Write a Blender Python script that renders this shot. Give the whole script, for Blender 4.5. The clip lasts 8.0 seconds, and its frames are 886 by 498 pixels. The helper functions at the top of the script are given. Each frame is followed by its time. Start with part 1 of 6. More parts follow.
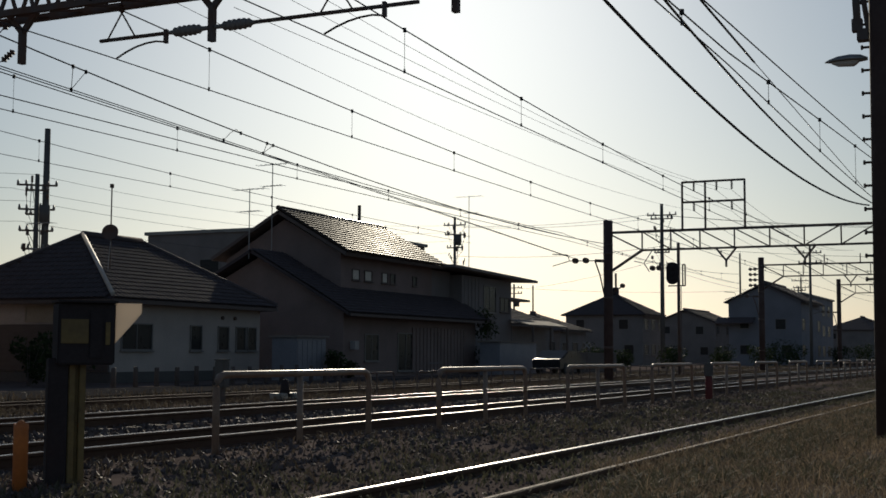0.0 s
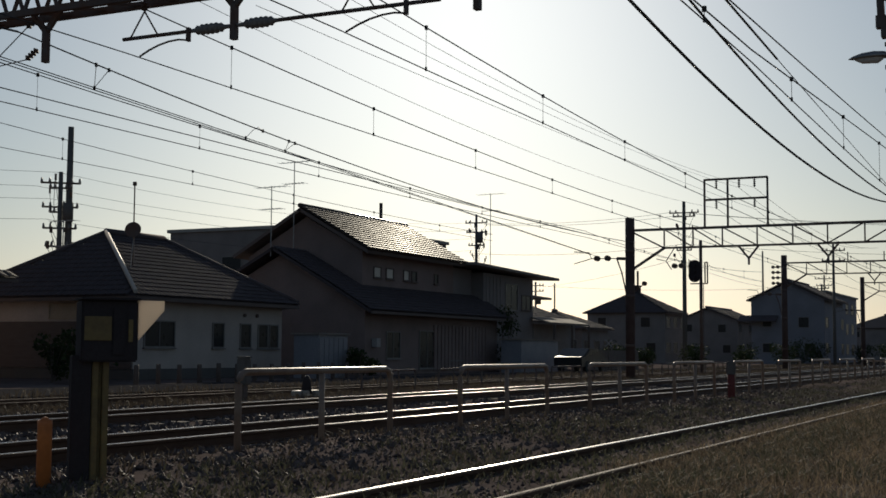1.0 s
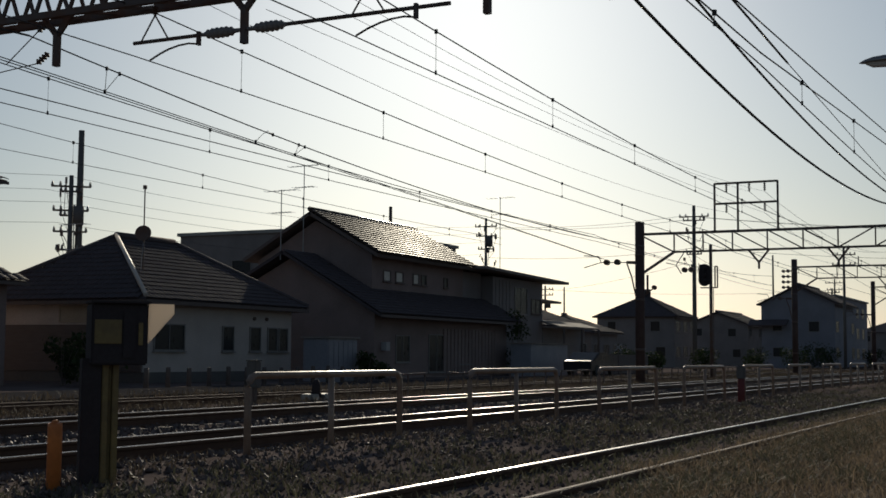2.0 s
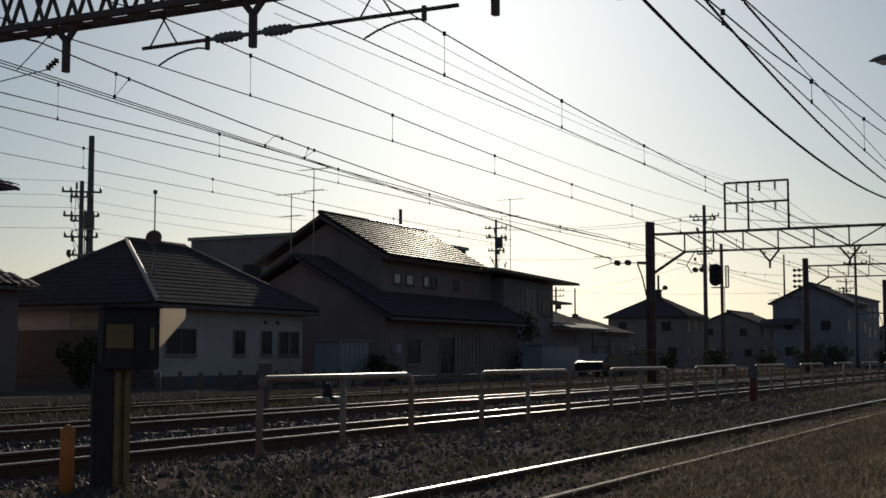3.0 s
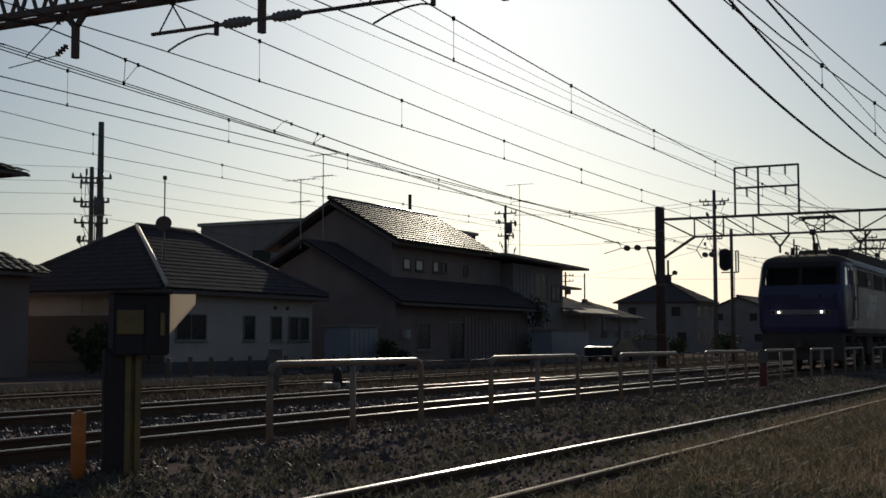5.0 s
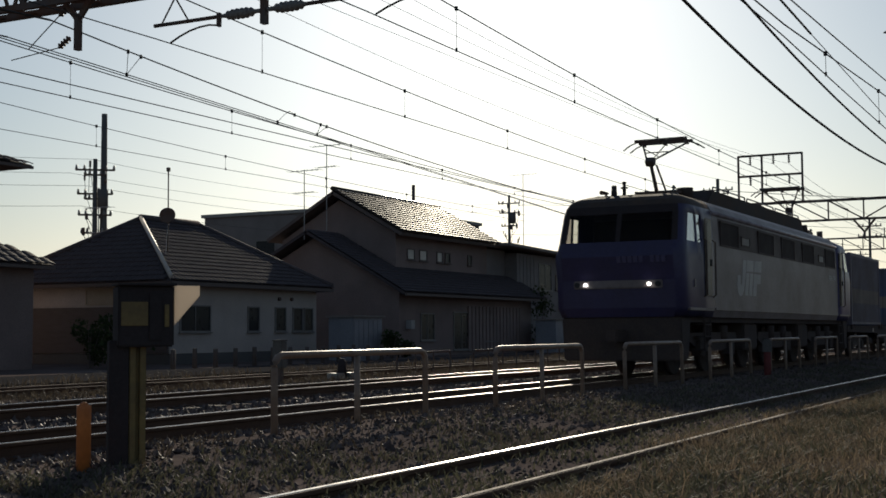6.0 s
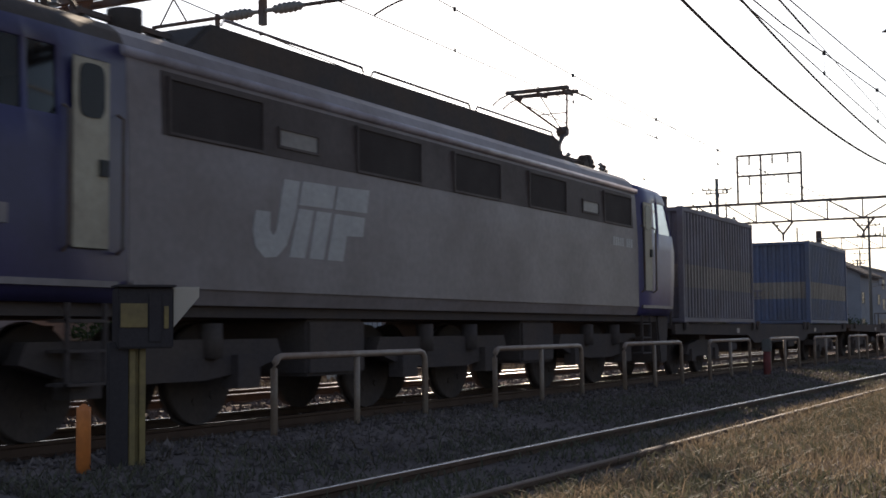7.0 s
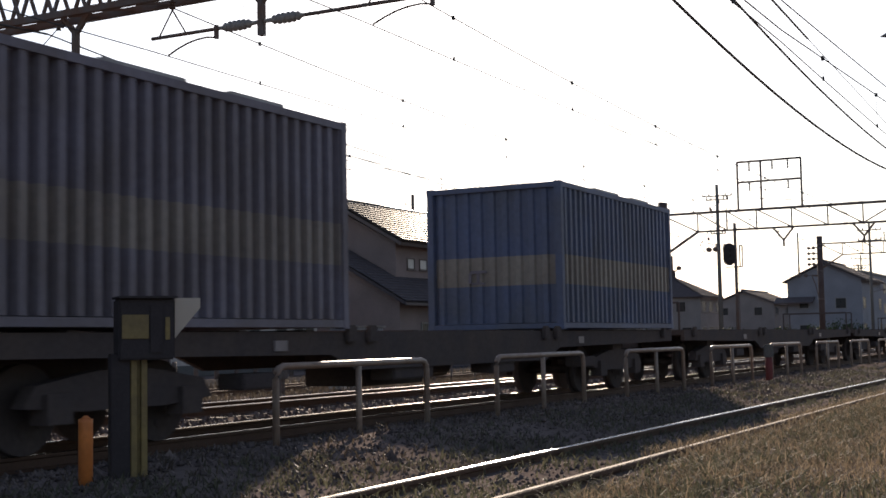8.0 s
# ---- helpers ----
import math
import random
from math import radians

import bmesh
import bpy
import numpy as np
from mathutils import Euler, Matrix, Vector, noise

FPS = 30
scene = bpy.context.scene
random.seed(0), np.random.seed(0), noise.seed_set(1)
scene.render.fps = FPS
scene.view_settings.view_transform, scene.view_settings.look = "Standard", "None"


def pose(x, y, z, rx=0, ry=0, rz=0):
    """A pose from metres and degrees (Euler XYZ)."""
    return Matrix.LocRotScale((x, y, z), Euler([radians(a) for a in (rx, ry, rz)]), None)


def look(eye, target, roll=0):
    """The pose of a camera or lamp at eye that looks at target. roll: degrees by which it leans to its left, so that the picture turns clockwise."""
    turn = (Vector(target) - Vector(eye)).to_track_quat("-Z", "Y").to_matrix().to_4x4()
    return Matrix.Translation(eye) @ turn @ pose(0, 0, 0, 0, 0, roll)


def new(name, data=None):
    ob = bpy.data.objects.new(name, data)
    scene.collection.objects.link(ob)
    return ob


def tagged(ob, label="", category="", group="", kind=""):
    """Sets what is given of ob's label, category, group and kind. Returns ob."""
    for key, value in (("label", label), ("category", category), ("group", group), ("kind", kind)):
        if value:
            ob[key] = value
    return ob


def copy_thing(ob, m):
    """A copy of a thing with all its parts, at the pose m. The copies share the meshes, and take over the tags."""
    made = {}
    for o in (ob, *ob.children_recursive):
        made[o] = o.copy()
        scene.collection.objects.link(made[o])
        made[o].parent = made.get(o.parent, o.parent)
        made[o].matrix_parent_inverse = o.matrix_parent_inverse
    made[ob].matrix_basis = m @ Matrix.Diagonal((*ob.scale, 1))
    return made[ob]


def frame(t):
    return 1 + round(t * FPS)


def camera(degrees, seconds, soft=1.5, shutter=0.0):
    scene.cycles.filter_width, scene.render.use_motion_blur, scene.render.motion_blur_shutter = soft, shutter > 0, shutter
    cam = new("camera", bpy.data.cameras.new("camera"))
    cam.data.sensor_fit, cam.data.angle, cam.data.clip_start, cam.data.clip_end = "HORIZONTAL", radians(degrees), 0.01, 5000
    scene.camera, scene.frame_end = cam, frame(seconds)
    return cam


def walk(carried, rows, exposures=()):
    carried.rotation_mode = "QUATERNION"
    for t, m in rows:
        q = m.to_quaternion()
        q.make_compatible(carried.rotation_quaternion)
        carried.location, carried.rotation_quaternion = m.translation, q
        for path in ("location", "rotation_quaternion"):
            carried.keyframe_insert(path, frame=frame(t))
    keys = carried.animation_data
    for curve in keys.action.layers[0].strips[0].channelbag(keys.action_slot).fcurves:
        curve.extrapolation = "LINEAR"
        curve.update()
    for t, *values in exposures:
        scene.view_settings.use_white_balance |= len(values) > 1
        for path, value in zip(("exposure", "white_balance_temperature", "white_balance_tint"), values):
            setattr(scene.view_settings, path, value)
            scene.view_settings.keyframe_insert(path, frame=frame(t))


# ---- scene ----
cam = camera(37.95, 8.0, 1.6, 0.09)
EYE = (0.0, 0.0, 1.0)
PATH = [
    (0.0, pose(*EYE, 94.621, -0.260, -64.745)),
    (0.5, pose(*EYE, 94.498, -0.209, -64.375)),
    (1.0, pose(*EYE, 94.512, -0.356, -63.793)),
    (1.5, pose(*EYE, 94.593, -0.558, -63.563)),
    (3.0, pose(*EYE, 94.764, 0.012, -62.879)),
    (3.5, pose(*EYE, 94.755, 0.055, -62.814)),
    (4.0, pose(*EYE, 94.667, 0.069, -62.676)),
    (4.5, pose(*EYE, 94.409, 0.056, -62.558)),
    (6.0, pose(*EYE, 93.682, 0.341, -62.266)),
    (6.5, pose(*EYE, 93.637, 0.526, -62.217)),
    (7.0, pose(*EYE, 93.709, 0.539, -62.287)),
    (7.5, pose(*EYE, 93.827, 0.790, -62.261)),
    (8.0, pose(*EYE, 94.090, 1.044, -62.222)),
]
walk(cam, PATH, exposures=[(0.0, -0.06, 5920, 7), (5.2, -0.06, 5920, 7), (6.0, 0.24, 5940, 7), (6.5, 0.70, 6000, 8), (6.9, 1.52, 6270, 15), (8.0, 1.52, 6270, 16)])

# ---- world and sun ----
SUN_AZ, SUN_EL = 25.5, 19.5          # degrees: from +X towards +Y, and above the horizon
world = bpy.data.worlds.new("sky")
scene.world = world
world.use_nodes = True
wn = world.node_tree
sky = wn.nodes.new("ShaderNodeTexSky")
sky.sky_type = "NISHITA"
sky.sun_disc = False
sky.sun_elevation = radians(SUN_EL)
sky.sun_rotation = radians(90 - SUN_AZ)
sky.air_density, sky.dust_density, sky.ozone_density, sky.altitude = 1.25, 0.95, 3.5, 10
haze = wn.nodes.new("ShaderNodeHueSaturation")
haze.inputs["Saturation"].default_value = 0.72
wn.links.new(sky.outputs[0], haze.inputs["Color"])
wn.links.new(haze.outputs[0], wn.nodes["Background"].inputs[0])
wn.nodes["Background"].inputs[1].default_value = 0.049
sun = new("sun", bpy.data.lights.new("sun", "SUN"))
sun.data.energy, sun.data.angle, sun.data.color = 3.6, radians(0.6), (1.0, 0.83, 0.60)
sv = Vector((math.cos(radians(SUN_EL)) * math.cos(radians(SUN_AZ)), math.cos(radians(SUN_EL)) * math.sin(radians(SUN_AZ)), math.sin(radians(SUN_EL))))
sun.matrix_world = look(sv * 300, (0, 0, 0))


# ---- materials ----
def material(name, base, rough=0.7, metal=0.0, second=None, scale=3.0, fine=40.0, bump=0.15, grime=0.25, spec=0.5, per_object=0.0, stretch=(1, 1, 1)):
    """Two colours mixed by coarse stains and fine grain, with bump and uneven gloss."""
    m = bpy.data.materials.new(name)
    m.use_nodes = True
    nt = m.node_tree
    b = nt.nodes["Principled BSDF"]
    co = nt.nodes.new("ShaderNodeTexCoord")
    mp = nt.nodes.new("ShaderNodeMapping")
    mp.inputs["Scale"].default_value = stretch
    nt.links.new(co.outputs["Object"], mp.inputs["Vector"])
    n1 = nt.nodes.new("ShaderNodeTexNoise")
    n1.inputs["Scale"].default_value, n1.inputs["Detail"].default_value = scale, 6
    n2 = nt.nodes.new("ShaderNodeTexNoise")
    n2.inputs["Scale"].default_value, n2.inputs["Detail"].default_value = fine, 4
    for n in (n1, n2):
        nt.links.new(mp.outputs[0], n.inputs["Vector"])
    ramp = nt.nodes.new("ShaderNodeMapRange")
    ramp.inputs["From Min"].default_value, ramp.inputs["From Max"].default_value = 0.35, 0.68
    nt.links.new(n1.outputs["Fac"], ramp.inputs["Value"])
    sec = second or tuple(c * 0.55 for c in base)
    mix = nt.nodes.new("ShaderNodeMix")
    mix.data_type = "RGBA"
    mix.inputs[6].default_value, mix.inputs[7].default_value = (*base, 1), (*sec, 1)
    mul = nt.nodes.new("ShaderNodeMath")
    mul.operation = "MULTIPLY"
    mul.inputs[1].default_value = grime if not second else 1.0
    nt.links.new(ramp.outputs[0], mul.inputs[0])
    nt.links.new(mul.outputs[0], mix.inputs[0])
    hsv = nt.nodes.new("ShaderNodeHueSaturation")
    nt.links.new(mix.outputs[2], hsv.inputs["Color"])
    v = nt.nodes.new("ShaderNodeMapRange")
    v.inputs["To Min"].default_value, v.inputs["To Max"].default_value = 0.75, 1.25
    nt.links.new(n2.outputs["Fac"], v.inputs["Value"])
    if per_object:
        oi = nt.nodes.new("ShaderNodeObjectInfo")
        pr = nt.nodes.new("ShaderNodeMapRange")
        pr.inputs["To Min"].default_value, pr.inputs["To Max"].default_value = 1 - per_object, 1 + per_object
        nt.links.new(oi.outputs["Random"], pr.inputs["Value"])
        mm = nt.nodes.new("ShaderNodeMath")
        mm.operation = "MULTIPLY"
        nt.links.new(pr.outputs[0], mm.inputs[0])
        nt.links.new(v.outputs[0], mm.inputs[1])
        nt.links.new(mm.outputs[0], hsv.inputs["Value"])
    else:
        nt.links.new(v.outputs[0], hsv.inputs["Value"])
    nt.links.new(hsv.outputs[0], b.inputs["Base Color"])
    r = nt.nodes.new("ShaderNodeMapRange")
    r.inputs["To Min"].default_value, r.inputs["To Max"].default_value = max(0.02, rough - 0.12), min(1, rough + 0.12)
    nt.links.new(n1.outputs["Fac"], r.inputs["Value"])
    nt.links.new(r.outputs[0], b.inputs["Roughness"])
    b.inputs["Metallic"].default_value = metal
    b.inputs["Specular IOR Level"].default_value = spec
    if bump:
        bp = nt.nodes.new("ShaderNodeBump")
        bp.inputs["Strength"].default_value, bp.inputs["Distance"].default_value = bump, 0.02
        nt.links.new(n2.outputs["Fac"], bp.inputs["Height"])
        nt.links.new(bp.outputs[0], b.inputs["Normal"])
    return m


def island_material(name, dark, light, rough=0.8, translucent=0.0, spec=0.3):
    """Each loose piece of one mesh gets its own shade between two colours."""
    m = bpy.data.materials.new(name)
    m.use_nodes = True
    nt = m.node_tree
    b = nt.nodes["Principled BSDF"]
    g = nt.nodes.new("ShaderNodeNewGeometry")
    mix = nt.nodes.new("ShaderNodeMix")
    mix.data_type = "RGBA"
    mix.inputs[6].default_value, mix.inputs[7].default_value = (*dark, 1), (*light, 1)
    nt.links.new(g.outputs["Random Per Island"], mix.inputs[0])
    nt.links.new(mix.outputs[2], b.inputs["Base Color"])
    b.inputs["Roughness"].default_value = rough
    b.inputs["Specular IOR Level"].default_value = spec
    if translucent:
        tr = nt.nodes.new("ShaderNodeBsdfTranslucent")
        nt.links.new(mix.outputs[2], tr.inputs[0])
        ms = nt.nodes.new("ShaderNodeMixShader")
        ms.inputs[0].default_value = translucent
        nt.links.new(b.outputs[0], ms.inputs[1])
        nt.links.new(tr.outputs[0], ms.inputs[2])
        nt.links.new(ms.outputs[0], nt.nodes["Material Output"].inputs["Surface"])
    return m


def glass_material(name, tint=(0.62, 0.62, 0.60), rough=0.05):
    m = bpy.data.materials.new(name)
    m.use_nodes = True
    nt = m.node_tree
    t = nt.nodes.new("ShaderNodeBsdfTransparent")
    t.inputs[0].default_value = (*tint, 1)
    gl = nt.nodes.new("ShaderNodeBsdfGlossy")
    gl.inputs["Roughness"].default_value = rough
    fr = nt.nodes.new("ShaderNodeFresnel")
    fr.inputs["IOR"].default_value = 1.25
    ms = nt.nodes.new("ShaderNodeMixShader")
    nt.links.new(fr.outputs[0], ms.inputs[0])
    nt.links.new(t.outputs[0], ms.inputs[1])
    nt.links.new(gl.outputs[0], ms.inputs[2])
    nt.links.new(ms.outputs[0], nt.nodes["Material Output"].inputs["Surface"])
    return m


def glow_material(name, color, strength):
    m = bpy.data.materials.new(name)
    m.use_nodes = True
    b = m.node_tree.nodes["Principled BSDF"]
    b.inputs["Base Color"].default_value = (*color, 1)
    b.inputs["Emission Color"].default_value = (*color, 1)
    b.inputs["Emission Strength"].default_value = strength
    return m


M = {}
M["soil"] = material("soil", (0.155, 0.127, 0.118), 0.95, second=(0.092, 0.076, 0.07), scale=0.35, fine=9, bump=0.6, spec=0.0)
M["ballast"] = island_material("ballast", (0.05, 0.04, 0.038), (0.148, 0.118, 0.11), 0.7, spec=0.14)
M["asphalt"] = material("asphalt", (0.05, 0.048, 0.05), 1.0, spec=0.0, scale=0.8, fine=60, bump=0.3)
M["verge_grass"] = island_material("verge_grass", (0.05, 0.041, 0.033), (0.12, 0.096, 0.07), 0.8, 0.25)
M["dry_grass"] = island_material("dry_grass", (0.095, 0.074, 0.052), (0.25, 0.195, 0.135), 0.75, 0.4)
M["green_grass"] = island_material("green_grass", (0.05, 0.052, 0.034), (0.12, 0.114, 0.076), 0.8, 0.3)
M["leaf"] = island_material("leaf", (0.02, 0.035, 0.014), (0.06, 0.075, 0.03), 0.8, 0.1, 0.1)
M["rail_side"] = material("rail_side", (0.10, 0.055, 0.035), 0.75, 0.4, scale=4, fine=50)
M["rail_head"] = material("rail_head", (0.46, 0.44, 0.42), 0.24, 1.0, scale=6, fine=30, bump=0.02)
M["rail_rusty"] = material("rail_rusty", (0.11, 0.075, 0.058), 0.85, 0.05, scale=6, fine=30, bump=0.1)
M["sleeper"] = material("sleeper", (0.16, 0.145, 0.13), 0.9, second=(0.09, 0.07, 0.055), scale=3, fine=35, per_object=0.2, spec=0.05)
M["steel_dark"] = material("steel_dark", (0.10, 0.088, 0.084), 0.7, 0.1, second=(0.11, 0.06, 0.04), scale=2.5, fine=30)
M["galvanised"] = material("galvanised", (0.30, 0.30, 0.30), 0.5, 0.7, scale=3, fine=40)
M["fence_paint"] = material("fence_paint", (0.24, 0.185, 0.145), 0.5, second=(0.17, 0.10, 0.065), scale=3.5, fine=30)
M["wire"] = material("wire", (0.05, 0.05, 0.05), 0.55, 0.5, bump=0)
M["porcelain"] = material("porcelain", (0.20, 0.19, 0.18), 0.35, bump=0.02)
M["concrete"] = material("concrete", (0.30, 0.29, 0.27), 0.85, scale=1.2, fine=25)
M["rust_steel"] = material("rust_steel", (0.08, 0.055, 0.05), 0.8, 0.1, second=(0.06, 0.035, 0.03), scale=1.5, fine=20)
M["plaster_white"] = material("plaster_white", (0.46, 0.405, 0.365), 0.9, scale=0.8, fine=18, grime=0.35)
M["plaster_beige"] = material("plaster_beige", (0.40, 0.34, 0.26), 0.9, scale=0.8, fine=18, grime=0.35)
M["plaster_grey"] = material("plaster_grey", (0.20, 0.182, 0.178), 0.9, scale=0.7, fine=18, grime=0.4)
M["wall_brown"] = material("wall_brown", (0.23, 0.175, 0.16), 0.85, scale=0.8, fine=22, grime=0.4)
M["wall_blue"] = material("wall_blue", (0.20, 0.205, 0.235), 0.85, scale=0.7, fine=18, grime=0.3)
M["timber_dark"] = material("timber_dark", (0.12, 0.095, 0.085), 0.8, scale=2, fine=30, stretch=(1, 1, 6))
M["tile_dark"] = material("tile_dark", (0.082, 0.07, 0.073), 0.8, scale=2.5, fine=16, bump=0.2, per_object=0.3, spec=0.08)
M["tile_glazed"] = material("tile_glazed", (0.075, 0.055, 0.041), 0.38, scale=0.5, fine=14, bump=0.03, per_object=0.3, spec=0.17)
M["ridge_mortar"] = material("ridge_mortar", (0.55, 0.50, 0.44), 0.6, scale=3, fine=20)
M["metal_roof"] = material("metal_roof", (0.24, 0.21, 0.19), 0.85, 0.0, spec=0.1, scale=1.5, fine=14)
M["window_dark"] = material("window_dark", (0.022, 0.023, 0.026), 0.3, bump=0, spec=0.22)
M["grille"] = material("grille", (0.045, 0.036, 0.034), 0.75, bump=0.05, spec=0.1)
M["pole_dark"] = material("pole_dark", (0.13, 0.125, 0.12), 0.9, scale=1.2, fine=25, spec=0.1)
M["plastic_pale"] = island_material("plastic_pale", (0.66, 0.60, 0.53), (0.66, 0.60, 0.53), 0.5, 0.6)
M["window_pale"] = material("window_pale", (0.50, 0.47, 0.43), 0.3, bump=0)
M["alu"] = material("alu", (0.22, 0.205, 0.195), 0.6, 0.2)
M["glass"] = glass_material("glass")
M["glass_dusty"] = glass_material("glass_dusty", (0.30, 0.28, 0.27), 0.2)
M["glass_tinted"] = glass_material("glass_tinted", (0.02, 0.018, 0.018))
M["loco_blue"] = material("loco_blue", (0.034, 0.029, 0.092), 0.45, second=(0.034, 0.028, 0.07), scale=1.2, fine=12, bump=0.03)
M["loco_lilac"] = material("loco_lilac", (0.062, 0.052, 0.145), 0.42, second=(0.058, 0.048, 0.105), scale=1.2, fine=12, bump=0.03)
M["loco_grey"] = material("loco_grey", (0.205, 0.174, 0.176), 0.5, second=(0.165, 0.134, 0.128), scale=1.0, fine=10, bump=0.03, spec=0.3)
M["loco_roof"] = material("loco_roof", (0.06, 0.052, 0.05), 0.8, second=(0.085, 0.064, 0.052), scale=1.5, fine=14, spec=0.15)
M["loco_under"] = material("loco_under", (0.07, 0.057, 0.056), 0.9, second=(0.09, 0.07, 0.062), scale=2, fine=20, spec=0.1)
M["loco_cream"] = material("loco_cream", (0.36, 0.315, 0.235), 0.55, second=(0.28, 0.235, 0.175), scale=1.5, fine=14, bump=0.03)
M["loco_white"] = material("loco_white", (0.33, 0.315, 0.315), 0.5, scale=2, fine=14, bump=0.02)
M["loco_band"] = material("loco_band", (0.092, 0.072, 0.068), 0.6, second=(0.07, 0.054, 0.05), scale=1.2, fine=12, bump=0.03, spec=0.12)
M["plate_lilac"] = material("plate_lilac", (0.085, 0.078, 0.16), 0.5, bump=0.02)
# pale lilac imitates the sky reflected along the locomotive's roof edge
M["gutter_grey"] = material("gutter_grey", (0.34, 0.30, 0.33), 0.45, second=(0.22, 0.185, 0.19), scale=2, fine=14, bump=0.03)
M["rubber"] = material("rubber", (0.025, 0.025, 0.025), 0.7, bump=0.02)
M["headlight"] = glow_material("headlight", (1.0, 0.93, 0.80), 10)
M["box_blue"] = material("box_blue", (0.074, 0.094, 0.172), 0.6, second=(0.085, 0.092, 0.125), scale=1.0, fine=12, bump=0.05)
M["box_cream"] = material("box_cream", (0.225, 0.195, 0.165), 0.6, second=(0.165, 0.135, 0.115), scale=1.0, fine=12, bump=0.05)
# container blue with shade and veiling glare mixed into the colour; markings use it too
M["box_slate"] = material("box_slate", (0.15, 0.134, 0.168), 0.65, second=(0.125, 0.104, 0.108), scale=1.0, fine=12, bump=0.05)
M["box_tan"] = material("box_tan", (0.225, 0.19, 0.165), 0.65, second=(0.165, 0.135, 0.12), scale=1.0, fine=12, bump=0.05)
M["box_grey"] = material("box_grey", (0.30, 0.28, 0.26), 0.55, second=(0.19, 0.165, 0.15), scale=1.0, fine=12, bump=0.05)
M["sign_red"] = material("sign_red", (0.35, 0.06, 0.05), 0.5, bump=0)
M["rust_red"] = material("rust_red", (0.15, 0.042, 0.04), 0.75, second=(0.11, 0.042, 0.04), scale=4, fine=30, spec=0.1)
M["yellow"] = material("yellow", (0.21, 0.15, 0.05), 0.7, second=(0.14, 0.10, 0.045), scale=4, fine=30)
M["black_paint"] = material("black_paint", (0.045, 0.038, 0.04), 0.75, bump=0.03, spec=0.12)
M["orange"] = material("orange", (0.55, 0.17, 0.035), 0.6, second=(0.40, 0.12, 0.03), scale=4, fine=20)
M["lamp_glass"] = material("lamp_glass", (0.6, 0.58, 0.55), 0.25, bump=0)
M["car_paint"] = material("car_paint", (0.03, 0.03, 0.033), 0.35, 0.0, bump=0, spec=0.25)
M["shutter"] = material("shutter", (0.23, 0.235, 0.265), 0.6, 0.1, scale=1, fine=14, bump=0.05)


# ---- mesh helpers ----
def box(bm, x0, x1, y0, y1, z0, z1):
    vs = [bm.verts.new((x, y, z)) for x in (x0, x1) for y in (y0, y1) for z in (z0, z1)]
    for f in ((0, 1, 3, 2), (4, 6, 7, 5), (0, 4, 5, 1), (2, 3, 7, 6), (0, 2, 6, 4), (1, 5, 7, 3)):
        bm.faces.new([vs[i] for i in f])
    return vs


def tube(bm, pts, r, n=6, r_end=None, caps=True):
    """A round bar along points; the radius may taper."""
    pts = [Vector(p) for p in pts]
    rings = []
    for i, p in enumerate(pts):
        d = (pts[min(i + 1, len(pts) - 1)] - pts[max(i - 1, 0)]).normalized()
        a = d.cross(Vector((0, 0, 1)) if abs(d.z) < 0.9 else Vector((1, 0, 0))).normalized()
        b = d.cross(a)
        q = r if r_end is None else r + (r_end - r) * i / (len(pts) - 1)
        rings.append([bm.verts.new(p + q * (math.cos(2 * math.pi * k / n) * a + math.sin(2 * math.pi * k / n) * b)) for k in range(n)])
    for u, v in zip(rings, rings[1:]):
        for k in range(n):
            f = bm.faces.new((u[k], u[(k + 1) % n], v[(k + 1) % n], v[k]))
            f.smooth = n > 6
    if caps:
        bm.faces.new(rings[0][::-1])
        bm.faces.new(rings[-1])


def bar(bm, p, q, w, h):
    """A straight square bar from p to q."""
    p, q = Vector(p), Vector(q)
    d = (q - p).normalized()
    a = d.cross(Vector((0, 0, 1)) if abs(d.z) < 0.95 else Vector((1, 0, 0))).normalized()
    b = a.cross(d)
    vs = [bm.verts.new(c + sx * a * w / 2 + sy * b * h / 2) for c in (p, q) for sx, sy in ((-1, -1), (1, -1), (1, 1), (-1, 1))]
    for f in ((0, 1, 2, 3), (7, 6, 5, 4), (0, 4, 5, 1), (1, 5, 6, 2), (2, 6, 7, 3), (3, 7, 4, 0)):
        bm.faces.new([vs[i] for i in f])


def prism(bm, outline, a, b, axis="x"):
    """An outline pushed from a to b. axis x: outline in (y, z); y: in (x, z); z: in (x, y)."""
    def put(u, v, w):
        return {"x": (w, u, v), "y": (u, w, v), "z": (u, v, w)}[axis]
    lo = [bm.verts.new(put(u, v, a)) for u, v in outline]
    hi = [bm.verts.new(put(u, v, b)) for u, v in outline]
    n = len(outline)
    for i in range(n):
        bm.faces.new((lo[i], lo[(i + 1) % n], hi[(i + 1) % n], hi[i]))
    bm.faces.new(lo[::-1])
    bm.faces.new(hi)


def slab(bm, corners, thick):
    """A flat plate of four or three corners, thickened downwards."""
    c = [Vector(p) for p in corners]
    n = (c[1] - c[0]).cross(c[2] - c[0]).normalized()
    if n.z < 0:
        n = -n
    top, low = [bm.verts.new(p) for p in c], [bm.verts.new(p - n * thick) for p in c]
    k = len(c)
    bm.faces.new(top)
    bm.faces.new(low[::-1])
    for i in range(k):
        bm.faces.new((top[i], low[i], low[(i + 1) % k], top[(i + 1) % k]))


